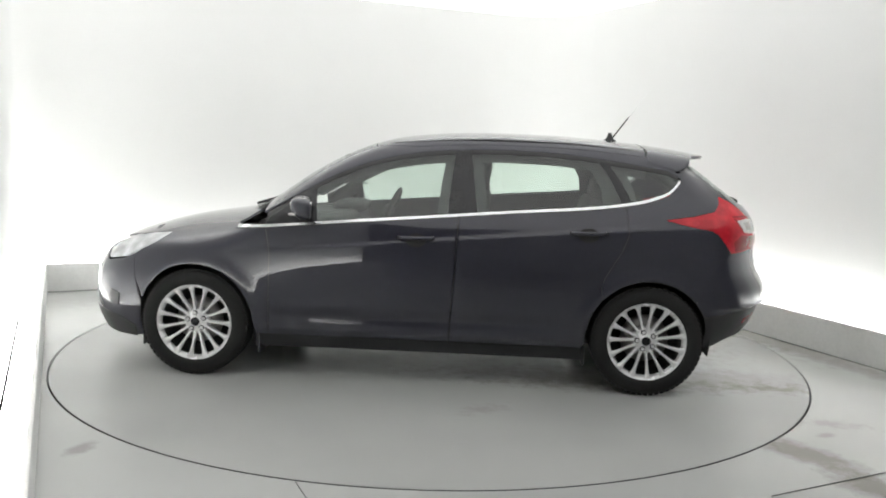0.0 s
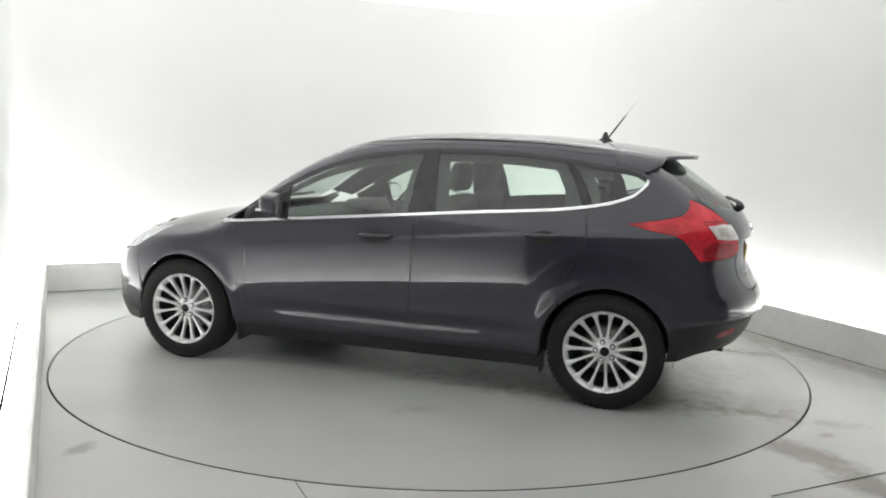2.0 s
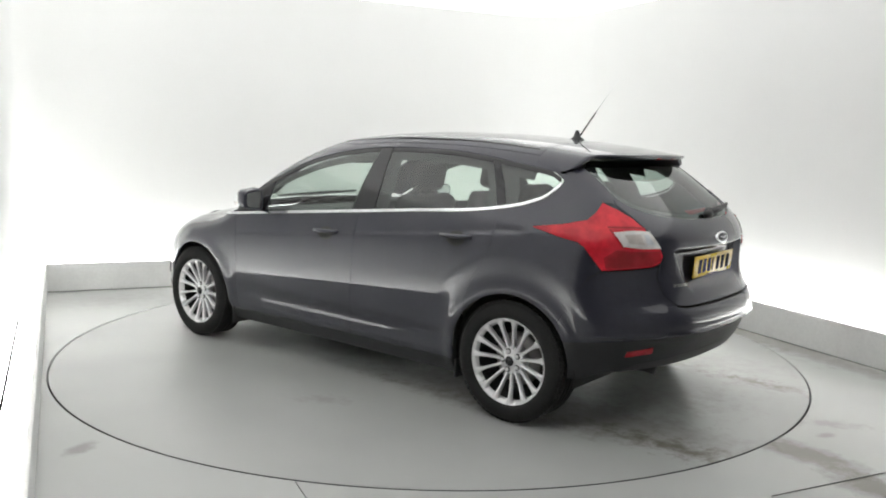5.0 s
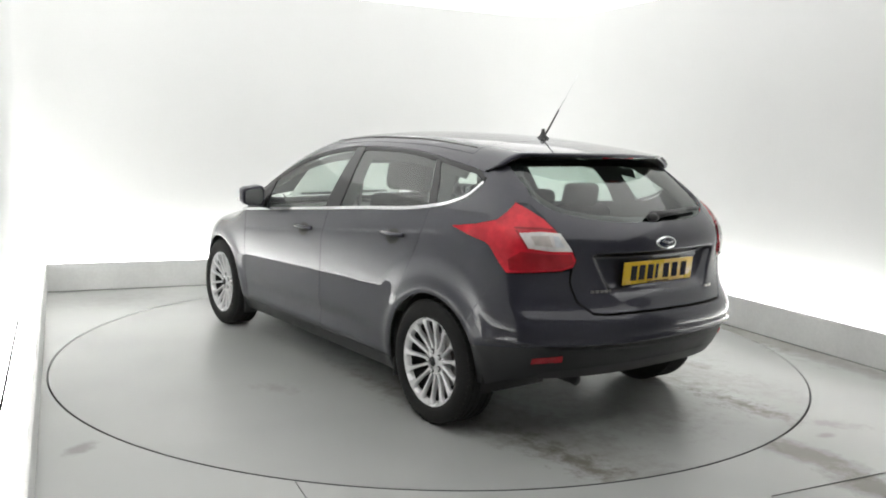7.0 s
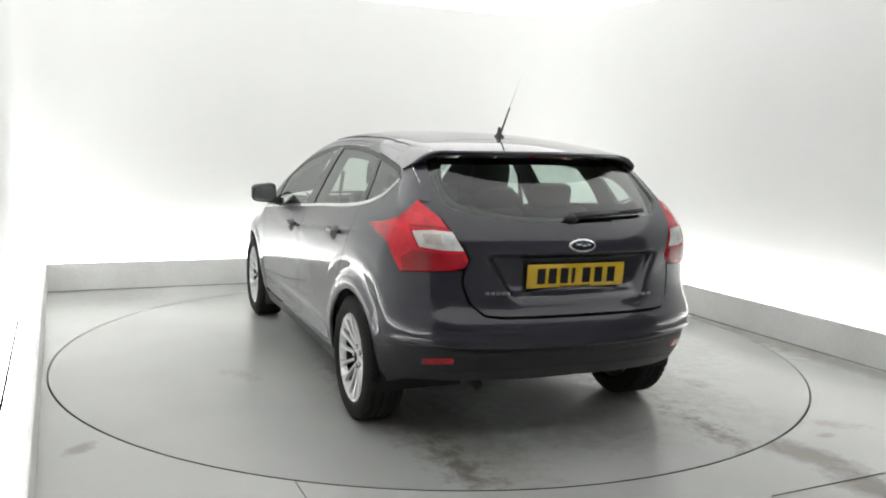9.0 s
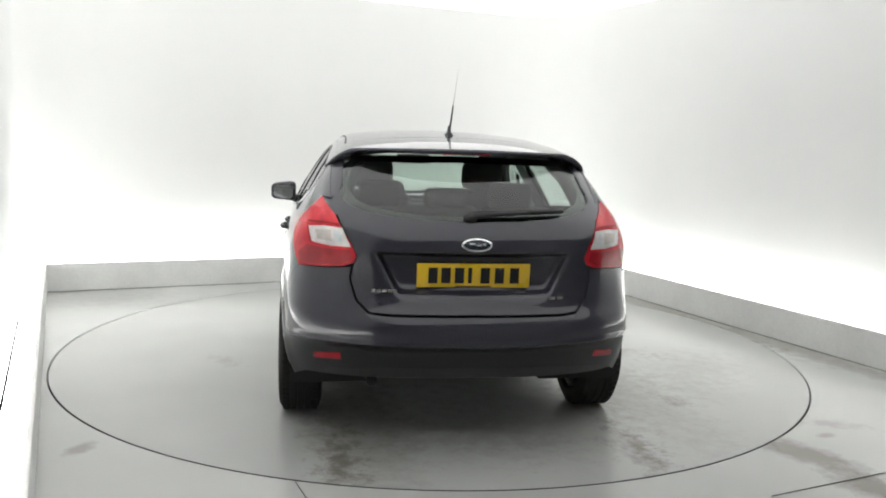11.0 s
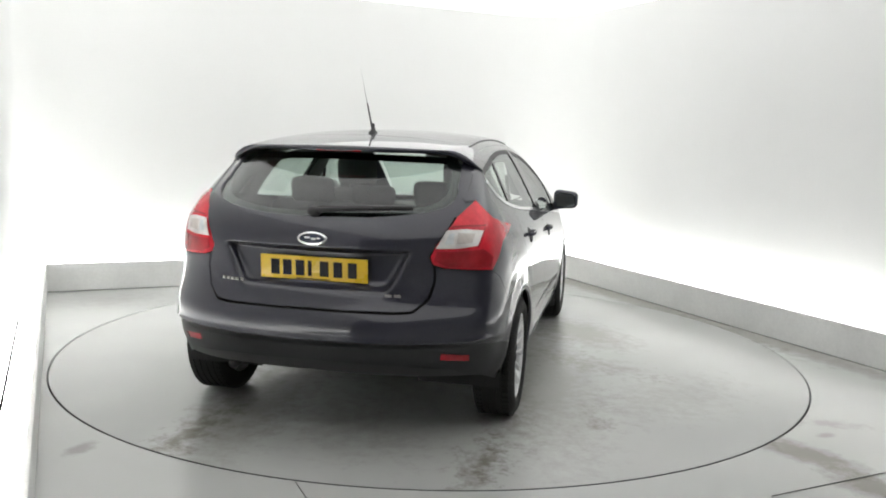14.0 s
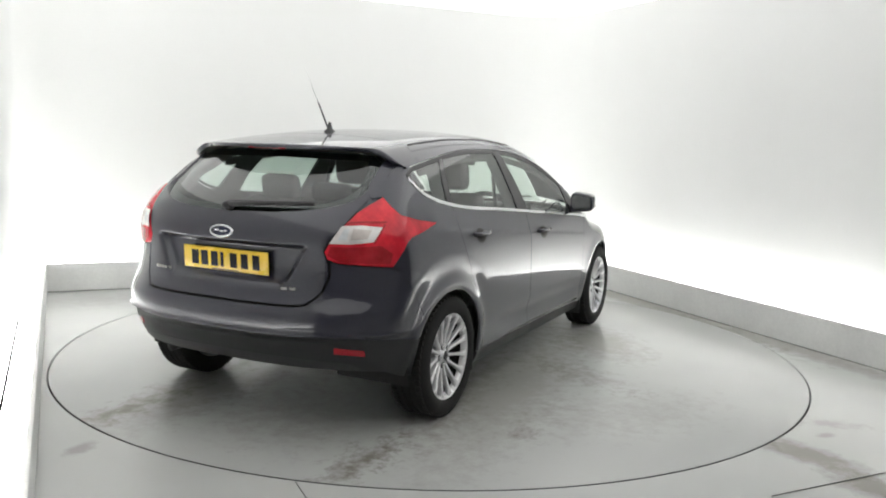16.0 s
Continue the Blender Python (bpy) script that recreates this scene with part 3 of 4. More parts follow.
def body():
    # wings, doors, sills, quarters
    both("front_wing", [(0.885, 0.262), (0.878, 0.55), (0.874, 0.75), (0.90, 0.897), (1.10, 0.880), (1.10, 0.915), (1.35, 0.872), (1.50, 0.853), (1.535, 0.826), (1.595, 0.775), (1.737, 0.70), (1.70, 0.56)]
         + arch(1.324, 22, 186)[:-1] + [(0.955, 0.262)], PAINT, car, h=0.025)
    doors = both("front_door", along(belt, 0.899, -0.222, d=-0.008) + B_GAP[1:] + [(0.884, 0.262), (0.878, 0.55), (0.874, 0.75)], PAINT, car, h=0.013, gap=0.0036)
    rears = both("rear_door", along(belt, -0.222, -1.18, d=-0.008) + C_GAP[1:] + arch(-1.324, 41, -3, n=12)[1:] + [(-0.955, 0.262)] + B_GAP[:0:-1], PAINT, car, h=0.013, gap=0.0034)
    # sill in the darkened paint, standing in for shade near the floor
    both("sill", [(0.965, 0.185), (0.955, 0.260), (-0.955, 0.260), (-0.97, 0.185)], SKIRT, car, "sill below the doors, coloured dark for the shade under the car")
    both("rear_quarter", along(belt, -1.18, -1.58, 10, -0.009) + along(over, -1.60, -1.31, 8, 0.001) + HATCH_EDGE + LAMP_OUT + [(-1.80, 0.80), (-1.70, 0.66)] + arch(-1.324, 138.5, 43) + C_GAP[:0:-1], PAINT, car, h=0.018, gap=0.0011)
    both("roof_rail", along(over, 0.93, -1.31, 40, 0.001) + along(rail_top, -1.31, 0.96, 40), PAINT, car, h=0.03)
    # roof, screen, bonnet
    edge = [(x, top_edge(x)) for x in np.linspace(-1.30, 0.30, 18)]
    part("roof", panel_mesh("roof", edge + [(0.34, 0.3), (0.36, 0.0), (0.34, -0.3)] + [(x, -y) for x, y in reversed(edge)], PAINT, top=True, h=0.05), PAINT, car)
    pillar = [(x, top_edge(x)) for x in np.linspace(0.31, 0.94, 14)]
    part("windscreen", panel_mesh("windscreen", pillar + [(1.06, 0.5), (1.11, 0.25), (1.12, 0.0), (1.11, -0.25), (1.06, -0.5)] + [(x, -y) for x, y in reversed(pillar)] + [(0.345, -0.3), (0.365, 0.0), (0.345, 0.3)], SIDE_GLASS, top=True, lip=0), SIDE_GLASS, car, "green tinted windscreen")
    wing = [(0.98, 0.665), (1.10, 0.715), (1.3, 0.715), (1.55, 0.675), (1.75, 0.59), (1.93, 0.42)]
    nose = [(2.02, 0.2), (2.045, 0.0), (2.02, -0.2)]
    part("bonnet", panel_mesh("bonnet", wing + nose + [(x, -y) for x, y in reversed(wing)] + [(1.075, -0.5), (1.125, -0.25), (1.135, 0.0), (1.125, 0.25), (1.075, 0.5)], PAINT, top=True, h=0.05), PAINT, car)
    part("scuttle", panel_mesh("scuttle", [(0.93, 0.60), (1.09, 0.5), (1.145, 0.25), (1.15, 0.0), (1.145, -0.25), (1.09, -0.5), (0.93, -0.60), (1.04, -0.5), (1.09, -0.25), (1.1, 0.0), (1.09, 0.25), (1.04, 0.5)], BLACK, top=True, lift=-0.012), BLACK, car, "black plastic wiper cowl")
    # nose
    tip = FORE + ARC + INNER
    front = arch(1.324, 14, -18, n=10) + [(1.78, 0.205), (2.2, 0.195), (tip, 0.19), (tip, 0.70), (2.55, 0.69), (2.26, 0.63), (1.90, 0.665), (1.738, 0.698), (1.700, 0.55)]
    both("front_bumper", front, PAINT, car, h=0.035, gap=0.0015)
    both("headlamp", [(1.540, 0.828), (1.600, 0.772), (1.745, 0.705), (1.87, 0.678), (2.255, 0.645), (2.45, 0.69), (2.40, 0.745), (2.2, 0.795), (1.85, 0.826), (1.68, 0.836)], HEAD_LENS, car, "clear swept-back headlamp", h=0.03, lift=-0.002)
    both("fog_recess", [(1.90, 0.455), (2.05, 0.47), (2.10, 0.42), (2.04, 0.375), (1.92, 0.38)], BLACK, car, "black fog lamp recess", lift=0.005, h=0.03)
    both("wing_edge", [(1.25, 0.83), (1.30, 0.885), (1.6, 0.857), (1.85, 0.832), (2.2, 0.80), (2.45, 0.74), (2.2, 0.70), (1.68, 0.73), (1.5, 0.79)], PAINT, car, "painted edge behind the headlamp", lift=-0.007, gap=0, lip=0)
    both("front_splitter", [(1.71, 0.20), (1.71, 0.268), (1.86, 0.305), (2.1, 0.325), (tip, 0.33), (tip, 0.19), (2.0, 0.195)], BLACK, car, "black lower lip of the bumper", lift=0.007, h=0.04)
    # tail
    lid = [(MID, 0.662), (-2.30, 0.660), (-2.225, 0.665), (-2.176, 0.715), (-2.150, 0.80), (-2.160, 0.868)] + [(s - 0.004, z) for s, z in LAMP_IN[3:6]] + [(-2.05, 1.10), (-2.00, 1.145), (-2.01, 1.178)]
    glass_low = [(-2.030, 1.190), (-2.055, 1.160), (-2.12, 1.127), (-2.224, 1.101), (-2.34, 1.084), (-2.45, 1.074), (MID, 1.069)]
    hatch = whole("hatch", lid + glass_low, PAINT, car, "painted tailgate with a recess for the plate", h=0.009)
    frame = [(MID, 1.068)] + glass_low[::-1][1:] + [(-1.995, 1.152), (-1.94, 1.205), (-1.84, 1.262), (-1.86, 1.33), (-2.05, 1.358), (MID, 1.370)]
    whole("rear_glass", frame, REAR_GLASS, hatch, "dark tinted rear glass", lift=-0.012, lip=0, gap=0, h=0.03)
    both("hatch_side", HATCH_EDGE + [(-2.022, 1.178), (-2.02, 1.225), (-1.95, 1.285), (-1.85, 1.325), (-1.62, 1.345), (-1.40, 1.352)], PAINT, hatch, "painted tailgate edge beside the glass", lift=-0.004, gap=0.002, h=0.03)
    both("lamp_surround", [(-1.84, 1.10), (-1.86, 1.215), (-2.015, 1.20), (-2.07, 1.09), (-2.0, 1.06)], PAINT, car, "painted body edge above the tail lamp", lift=-0.009, gap=0, lip=0, h=0.03)
    both("glass_border", [(MID, 1.072)] + glass_low[-2::-1] + [(-1.99, 1.20), (-1.93, 1.25), (-1.89, 1.325), (-2.05, 1.356), (MID, 1.368), (MID, 1.336), (-2.12, 1.326), (-2.045, 1.292), (-2.062, 1.235), (-2.105, 1.190), (-2.155, 1.157), (-2.224, 1.134), (-2.34, 1.114), (-2.45, 1.103), (MID, 1.098)], GLOSS_BLACK, hatch, "black enamel border of the rear glass", lift=-0.0155, lip=0, gap=0, h=0.03)
    upper = [(MID, 0.512), (-2.3, 0.512), (-2.05, 0.508), (-1.88, 0.495), (-1.70, 0.478)] + [p for p in arch(-1.324, 153, 139, n=4)] + [(-1.70, 0.658), (-1.80, 0.797), (-1.866, 0.833), (-1.99, 0.838), (-2.114, 0.848), (-2.148, 0.856), (-2.142, 0.80), (-2.168, 0.712), (-2.222, 0.656), (-2.30, 0.650), (MID, 0.652)]
    whole("rear_bumper", upper, PAINT, car, "painted rear bumper with a stepped lip", h=0.022, gap=0.0008)
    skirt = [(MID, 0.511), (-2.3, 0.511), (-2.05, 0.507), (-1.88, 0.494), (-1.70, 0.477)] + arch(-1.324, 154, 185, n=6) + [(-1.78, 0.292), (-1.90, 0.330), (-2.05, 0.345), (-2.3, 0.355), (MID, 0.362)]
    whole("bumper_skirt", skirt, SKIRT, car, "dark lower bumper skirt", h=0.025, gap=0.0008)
    whole("inner_shell", [(MID, 0.40), (-1.74, 0.40), (-1.66, 0.62), (-1.5, 0.72), (-1.5, 0.98), (-1.75, 1.05), (-2.0, 1.06), (MID, 1.03)], UNDER, car, "black inner shell", lift=-0.03, gap=0, lip=0, h=0.04)
    whole("diffuser", [(MID, 0.418), (-2.3, 0.410), (-2.06, 0.385), (-1.98, 0.338), (-2.05, 0.341), (-2.3, 0.350), (MID, 0.357)], BLACK, car, "black grained lower valance", lift=0.003, h=0.03)
    for lamp, glassy in zip(both("tail_lamp", LAMP_OUT + LAMP_IN, RED, car, "red wraparound tail lamp", h=0.02, lift=0.002, bulge=0.008), (False, True)):
        for name, outline, mat, lift in (("reverse_lens", [(-1.922, 1.018), (-1.962, 0.955), (-2.06, 0.944), (-2.152, 0.944), (-2.108, 1.021), (-2.02, 1.026)], CLEAR_LENS, 0.0115),
                                         ("reflector", [(-1.972, 1.006), (-1.992, 0.968), (-2.066, 0.962), (-2.056, 1.010)], LENS_GREY, 0.0135),
                                         ("reflector", [(-2.074, 1.008), (-2.080, 0.962), (-2.118, 0.962), (-2.096, 1.006)], HEAD_LENS, 0.0135),
                                         ("lens_rib", [(-1.905, 1.029), (-1.957, 0.948), (-1.964, 0.950), (-1.914, 1.030)], DEEP_RED, 0.0125),
                                         ("lens_rib", [(-1.900, 1.036), (-2.02, 1.036), (-2.088, 1.031), (-2.088, 1.037), (-2.02, 1.043), (-1.900, 1.043)], DEEP_RED, 0.0125),
                                         ("fog_lens", [(-1.93, 0.938), (-2.05, 0.930), (-2.145, 0.932), (-2.158, 0.89), (-2.11, 0.866), (-1.99, 0.856), (-1.88, 0.852), (-1.87, 0.90)], DEEP_RED, 0.0115)):
            part(name, panel_mesh(name, outline, mat, mirrored=glassy, lift=lift, h=0.02, lip=0.004, gap=0), mat, lamp)
    both("rear_reflector", [(-1.985, 0.420), (-1.990, 0.452), (-2.116, 0.468), (-2.120, 0.434)], DEEP_RED, car, "small red bumper reflector", lift=0.004, h=0.02)
    # bright strip under the windows
    strip = along(belt, 1.085, -1.575, 40, 0.007) + along(belt, -1.572, 1.085, 40, -0.0075)
    both("window_strip", strip, CHROME, car, "bright chrome strip under the side windows", lift=0.005, gap=0, h=0.05, lip=0.006)
    # side glass and black pillars
    both("front_window", along(belt, 0.60, -0.155, 14, 0.006) + [(-0.165, 1.2)] + along(over, -0.185, 0.62, 16, -0.020), SIDE_GLASS, car, "green tinted front door glass", lift=-0.006, gap=0, lip=0)
    both("sail_panel", [(0.60, 0.94), (0.62, 1.135), (0.90, 0.985), (0.90, 0.912)], GLOSS_BLACK, car, "black mirror sail panel", lift=-0.002, gap=0.001)
    both("door_pillar", along(belt, -0.155, -0.325, 4, 0.006) + [(-0.30, 1.2)] + along(over, -0.275, -0.185, 4, -0.002) + [(-0.165, 1.2)], GLOSS_BLACK, car, "gloss black pillar cover", lift=-0.001, gap=0.001)
    both("rear_window", along(belt, -0.325, -1.155, 14, 0.006) + [(-1.10, 1.22)] + along(over, -1.03, -0.275, 14, -0.020) + [(-0.30, 1.2)], SIDE_GLASS, car, "green tinted rear door glass", lift=-0.006, gap=0, lip=0)
    both("window_divider", along(belt, -1.155, -1.21, 3, 0.006) + [(-1.155, 1.22)] + along(over, -1.075, -1.03, 3, -0.014) + [(-1.10, 1.22)], GLOSS_BLACK, car, "black strip between the windows", lift=-0.002, gap=0.001)
    both("quarter_window", along(belt, -1.21, -1.55, 10, 0.006) + along(over, -1.54, -1.075, 10, -0.016) + [(-1.155, 1.22)], SIDE_GLASS, car, "small green tinted quarter glass", lift=-0.006, gap=0, lip=0)
    both("window_seal", along(over, 0.75, -1.56, 40, -0.001) + along(over, -1.555, 0.73, 40, -0.022), BLACK, car, "black rubber window seal", lift=-0.003, gap=0, lip=0.006)
    # handles
    for door, (hx, hz) in ((doors, (0.02, 0.862)), (rears, (-0.965, 0.925))):
        for ob, sign in zip(door, (1, -1)):
            # no hollow here: the cup's shade is a black patch laid on the door
            cup = panel_mesh("handle_cup", [(hx + 0.06 * math.cos(a), hz - 0.006 + 0.040 * math.sin(a)) for a in np.linspace(0, 2 * math.pi, 20)[:-1]], UNDER, mirrored=sign < 0, lift=0.0015, lip=0.002, h=0.02, gap=0)
            part("handle_cup", cup, UNDER, ob, "flat black patch standing in for the shaded cup behind the handle")
            y0 = float(on_flank([(hx, hz)])[0][1])
            bm = bmesh.new()
            pts = [(hx + dx, sign * (y0 + dy), hz + 0.008 + 0.02 * -dx) for dx, dy in ((-0.100, 0.000), (-0.085, 0.018), (-0.03, 0.026), (0.03, 0.026), (0.085, 0.018), (0.102, 0.000))]
            tube(bm, pts, 0.0115, 10)
            part("handle", bm, PAINT, ob)


def spoiler():
    """The roof spoiler over the rear glass: a wing whose ends wrap down into cheeks beside the glass."""
    n, wide, z0 = 75, 67.0, 1.0
    upper, lower = bmesh.new(), bmesh.new()
    tops, unders = [], []
    for k in range(n):
        turn = radians(-wide + 2 * wide * k / (n - 1))
        ray = np.array([0.0, math.sin(turn), math.cos(turn)])
        s = abs(turn) / radians(wide)
        corner, cheek = min(1.0, max(0.0, (s - 0.80) / 0.13)), min(1.0, max(0.0, (s - 0.93) / 0.07))
        x0 = -1.308 - 0.20 * min(1.0, max(0.0, (s - 0.93) / 0.07))
        y = 0.47 * math.tan(min(abs(turn), radians(54)))
        end = -1.730 + 0.20 * y * y + 0.42 * y ** 4 + 0.025 * corner + 0.085 * cheek ** 1.3
        xs = np.linspace(x0, end, 12)
        hit = meet(np.array([(x, 0.0, z0) for x in xs]), np.tile(ray, (12, 1)), tailed=False)
        out = [p + ray * 0.004 * s ** 4 + np.array([0, 0, 0.003 * ((x0 - p[0]) / 0.42) ** 2 * (1 - s ** 6)]) for p in hit]
        thick = 0.024 + 0.012 * math.exp(-((s - 0.84) / 0.10) ** 2) - 0.020 * cheek
        tip = out[-1]
        edge = [tip + np.array([-0.003, 0, 0]) - ray * thick * 0.35, tip + np.array([0.002, 0, 0]) - ray * thick * 0.8, tip + np.array([0.014, 0, 0]) - ray * thick]
        back = [p - ray * (thick + 0.002 + 0.02 * f * (1 - cheek)) for p, f in ((out[9], 0.3), (out[7], 0.7), (out[5], 1.0))]
        tops.append([upper.verts.new(p) for p in out + edge[:2]])
        unders.append([lower.verts.new(p) for p in edge[1:] + back])
    for bm, rows in ((upper, tops), (lower, unders)):
        for a, b in zip(rows, rows[1:]):
            for i in range(len(a) - 1):
                bm.faces.new((a[i], a[i + 1], b[i + 1], b[i]))
        bmesh.ops.recalc_face_normals(bm, faces=bm.faces)
    wing = part("roof_spoiler", upper, PAINT, car, "painted roof spoiler over the rear glass")
    part("spoiler_underside", lower, BLACK, wing, "black underside of the spoiler")
    bm = bmesh.new()
    pts = []
    for k in range(9):
        y = -0.115 + 0.23 * k / 8
        z = float(on_top([(-1.730, y)], tailed=False)[0][2])
        pts.append((-1.7215 + 0.2 * y * y, y, z - 0.0125))
    tube(bm, pts, 0.0070, 8)
    part("brake_light", bm, DEEP_RED, wing, "red high-level brake light")


def wheel_once():
    """A fifteen-spoke alloy wheel with its tyre; the outer face looks along +y."""
    hub = new("wheel")
    R, w = 0.318, 0.1
    prof = [(0.222, -w + 0.01), (0.235, -w - 0.004), (0.262, -w - 0.008), (0.295, -w + 0.002), (0.310, -w + 0.016)]
    for g in (-0.055, -0.018, 0.018, 0.055):
        prof += [(R - 0.0015, g - 0.006), (R - 0.008, g - 0.0045), (R - 0.008, g + 0.0045), (R - 0.0015, g + 0.006)]
    prof += [(0.310, w - 0.016), (0.295, w - 0.002), (0.280, w + 0.006), (0.262, w + 0.008), (0.245, w + 0.007), (0.235, w + 0.002), (0.224, w - 0.010)]
    t = part("tyre", lathe(prof, 64), RUBBER, hub, "black low-profile tyre")
    t.data.set_sharp_from_angle(angle=radians(35))
    # tread blocks' cross cuts as shallow ribs on the shoulders
    bm = bmesh.new()
    for k in range(60):
        m = Matrix.Rotation(2 * math.pi * k / 60, 4, "Y")
        for y in (-0.072, 0.072):
            add_box(bm, (-0.0125, y - 0.014, R - 0.012), (0.0125, y + 0.014, R - 0.0004), m @ Matrix.Rotation(radians(12 if y > 0 else -12), 4, "Z"))
    tagged(part("tread", bm, RUBBER, hub, smooth=False), kind="stuff")
    r = part("rim", lathe([(0.205, -0.07), (0.200, 0.0), (0.205, 0.07), (0.214, 0.084), (0.226, 0.092), (0.233, 0.088), (0.229, 0.07), (0.226, -0.085)], 64), ALLOY, hub, "silver alloy rim")
    r.data.set_sharp_from_angle(angle=radians(40))
    # the shade between the spokes is in the barrel's colour
    part("barrel", lathe([(0.202, 0.06), (0.198, -0.05), (0.05, -0.055)], 48), ALLOY_DARK, hub, "wheel barrel with brake dust, coloured near black for the shade behind the spokes")
    d = part("brake_disc", lathe([(0.05, -0.012), (0.139, -0.012), (0.139, -0.03), (0.05, -0.03)], 40), STEEL, hub, "steel brake disc")
    c = part("centre", lathe([(0.0005, 0.070), (0.026, 0.070), (0.030, 0.066), (0.034, 0.062), (0.060, 0.058), (0.074, 0.050), (0.078, 0.03), (0.078, 0.005)], 40), ALLOY, hub)
    c.data.set_sharp_from_angle(angle=radians(40))
    part("centre_cap", lathe([(0.0005, 0.0735), (0.022, 0.0730), (0.026, 0.070)], 24), GLOSS_BLACK, hub, "dark round centre cap")
    # spokes: tapered bars that dip towards the hub
    bm = bmesh.new()
    rows = []
    for rr, hw, y, th in ((0.060, 0.0090, 0.060, 0.03), (0.10, 0.0072, 0.066, 0.028), (0.15, 0.0080, 0.077, 0.026), (0.185, 0.0105, 0.086, 0.024), (0.203, 0.0160, 0.089, 0.022), (0.216, 0.0260, 0.090, 0.02)):
        rows.append([bm.verts.new(p) for p in ((-hw, y - th, rr), (-hw, y - 0.006, rr), (-hw * 0.45, y, rr), (hw * 0.45, y, rr), (hw, y - 0.006, rr), (hw, y - th, rr))])
    for a, b in zip(rows, rows[1:]):
        for i in range(5):
            bm.faces.new((a[i], a[i + 1], b[i + 1], b[i]))
    bmesh.ops.recalc_face_normals(bm, faces=bm.faces)
    me = mesh_of("spoke", bm, ALLOY, False)
    if sum(f.normal.y for f in me.polygons) < 0:
        me.flip_normals()
    for k in range(15):
        s = part("spoke", me, ALLOY, hub)
        s.matrix_basis = Matrix.Rotation(2 * math.pi * k / 15, 4, "Y")
    nut = mesh_of("wheel_nut", lathe([(0.0005, 0.0655), (0.006, 0.0655), (0.0072, 0.069), (0.0098, 0.069), (0.0110, 0.065), (0.0110, 0.045)], 12), ALLOY, False)
    hole = mesh_of("nut_seat", lathe([(0.0005, 0.0622), (0.0150, 0.0622), (0.0160, 0.050)], 18), ALLOY_DARK)
    for k in range(5):
        a = 2 * math.pi * (k + 0.25) / 5
        for name, me2 in (("wheel_nut", nut), ("nut_seat", hole)):
            s = part(name, me2, STEEL, hub)
            s.location = (0.050 * math.cos(a), 0, 0.050 * math.sin(a))
    hub.parent = car
    return hub


def wheels():
    w = wheel_once()
    w.matrix_basis = pose(1.324, 0.806, 0.318, 0, 5, 0)
    tagged(w, "fifteen-spoke silver alloy wheel with a black tyre")
    for x, y, spin, turn in ((-1.324, 0.782, 17, 0), (1.324, -0.806, 9, 180), (-1.324, -0.782, 21, 180)):
        copy_thing(w, pose(x, y, 0.318, 0, spin, turn))
    for x in (1.324, -1.324):
        for s in (1, -1):
            m = lathe([(0.25, 0.42), (0.365, 0.42), (0.365, 0.83)], 48)
            bmesh.ops.bisect_plane(m, geom=list(m.verts) + list(m.edges) + list(m.faces), plane_co=(0, 0, -0.08), plane_no=(0, 0, -1), clear_outer=True)
            ob = part("arch_liner", m, UNDER, car, "black wheel arch liner")
            ob.matrix_basis = pose(x, 0, 0.318, 0, 0, 0) @ Matrix.Diagonal((1, s, 1, 1))


def underside():
    part("floor_pan", box((-1.45, -0.60, 0.225), (1.70, 0.60, 0.27), None, 0.02), UNDER, car, "black underbody")
    part("rear_panel", box((-1.98, -0.50, 0.42), (-1.90, 0.50, 0.60), None, 0.02), UNDER, car, "black panel behind the bumper")
    for s in (1, -1):
        part("side_member", box((-0.96, s * 0.80 - 0.04, 0.20), (0.96, s * 0.80 + 0.04, 0.50), None, 0.02), UNDER, car)
    both("door_trim", along(belt, 1.05, -1.20, 20, 0.022) + [(-1.45, 1.13), (-1.70, 1.0), (-1.70, 0.66), (-1.0, 0.66), (-0.93, 0.28), (0.90, 0.28), (0.93, 0.66), (1.60, 0.66), (1.60, 0.76), (1.1, 0.87)], DASH, car, "dark inner door trim", lift=-0.045, gap=0, lip=0, h=0.06)
    bm = bmesh.new()
    tube(bm, [(-1.7, 0.45, 0.33), (-1.85, 0.45, 0.32), (-1.91, 0.45, 0.32), (-1.94, 0.45, 0.315)], 0.026, 14)
    part("tailpipe", bm, ALLOY_DARK, car, "steel tailpipe under the bumper")
    part("silencer", box((-1.80, -0.10, 0.31), (-1.62, 0.40, 0.38), None, 0.05), UNDER, car)
    for s in (1, -1):
        part("mud_flap", box((0.93, s * 0.79 - 0.09, 0.15), (0.945, s * 0.79 + 0.09, 0.30), None, 0.005), BLACK, car)
        part("rear_deflector", box((-0.975, s * 0.78 - 0.07, 0.155), (-0.962, s * 0.78 + 0.07, 0.26), None, 0.005), BLACK, car)
        part("front_deflector", box((1.655, s * 0.75 - 0.07, 0.15), (1.67, s * 0.75 + 0.07, 0.26), None, 0.005), BLACK, car)


def cushion(name, lo, hi, tilt, at, parent, bevel, label=""):
    bm = box(lo, hi, None, bevel)
    bmesh.ops.transform(bm, matrix=pose(*at, 0, tilt, 0), verts=bm.verts)
    ob = part(name, bm, CLOTH, parent, label)
    return ob


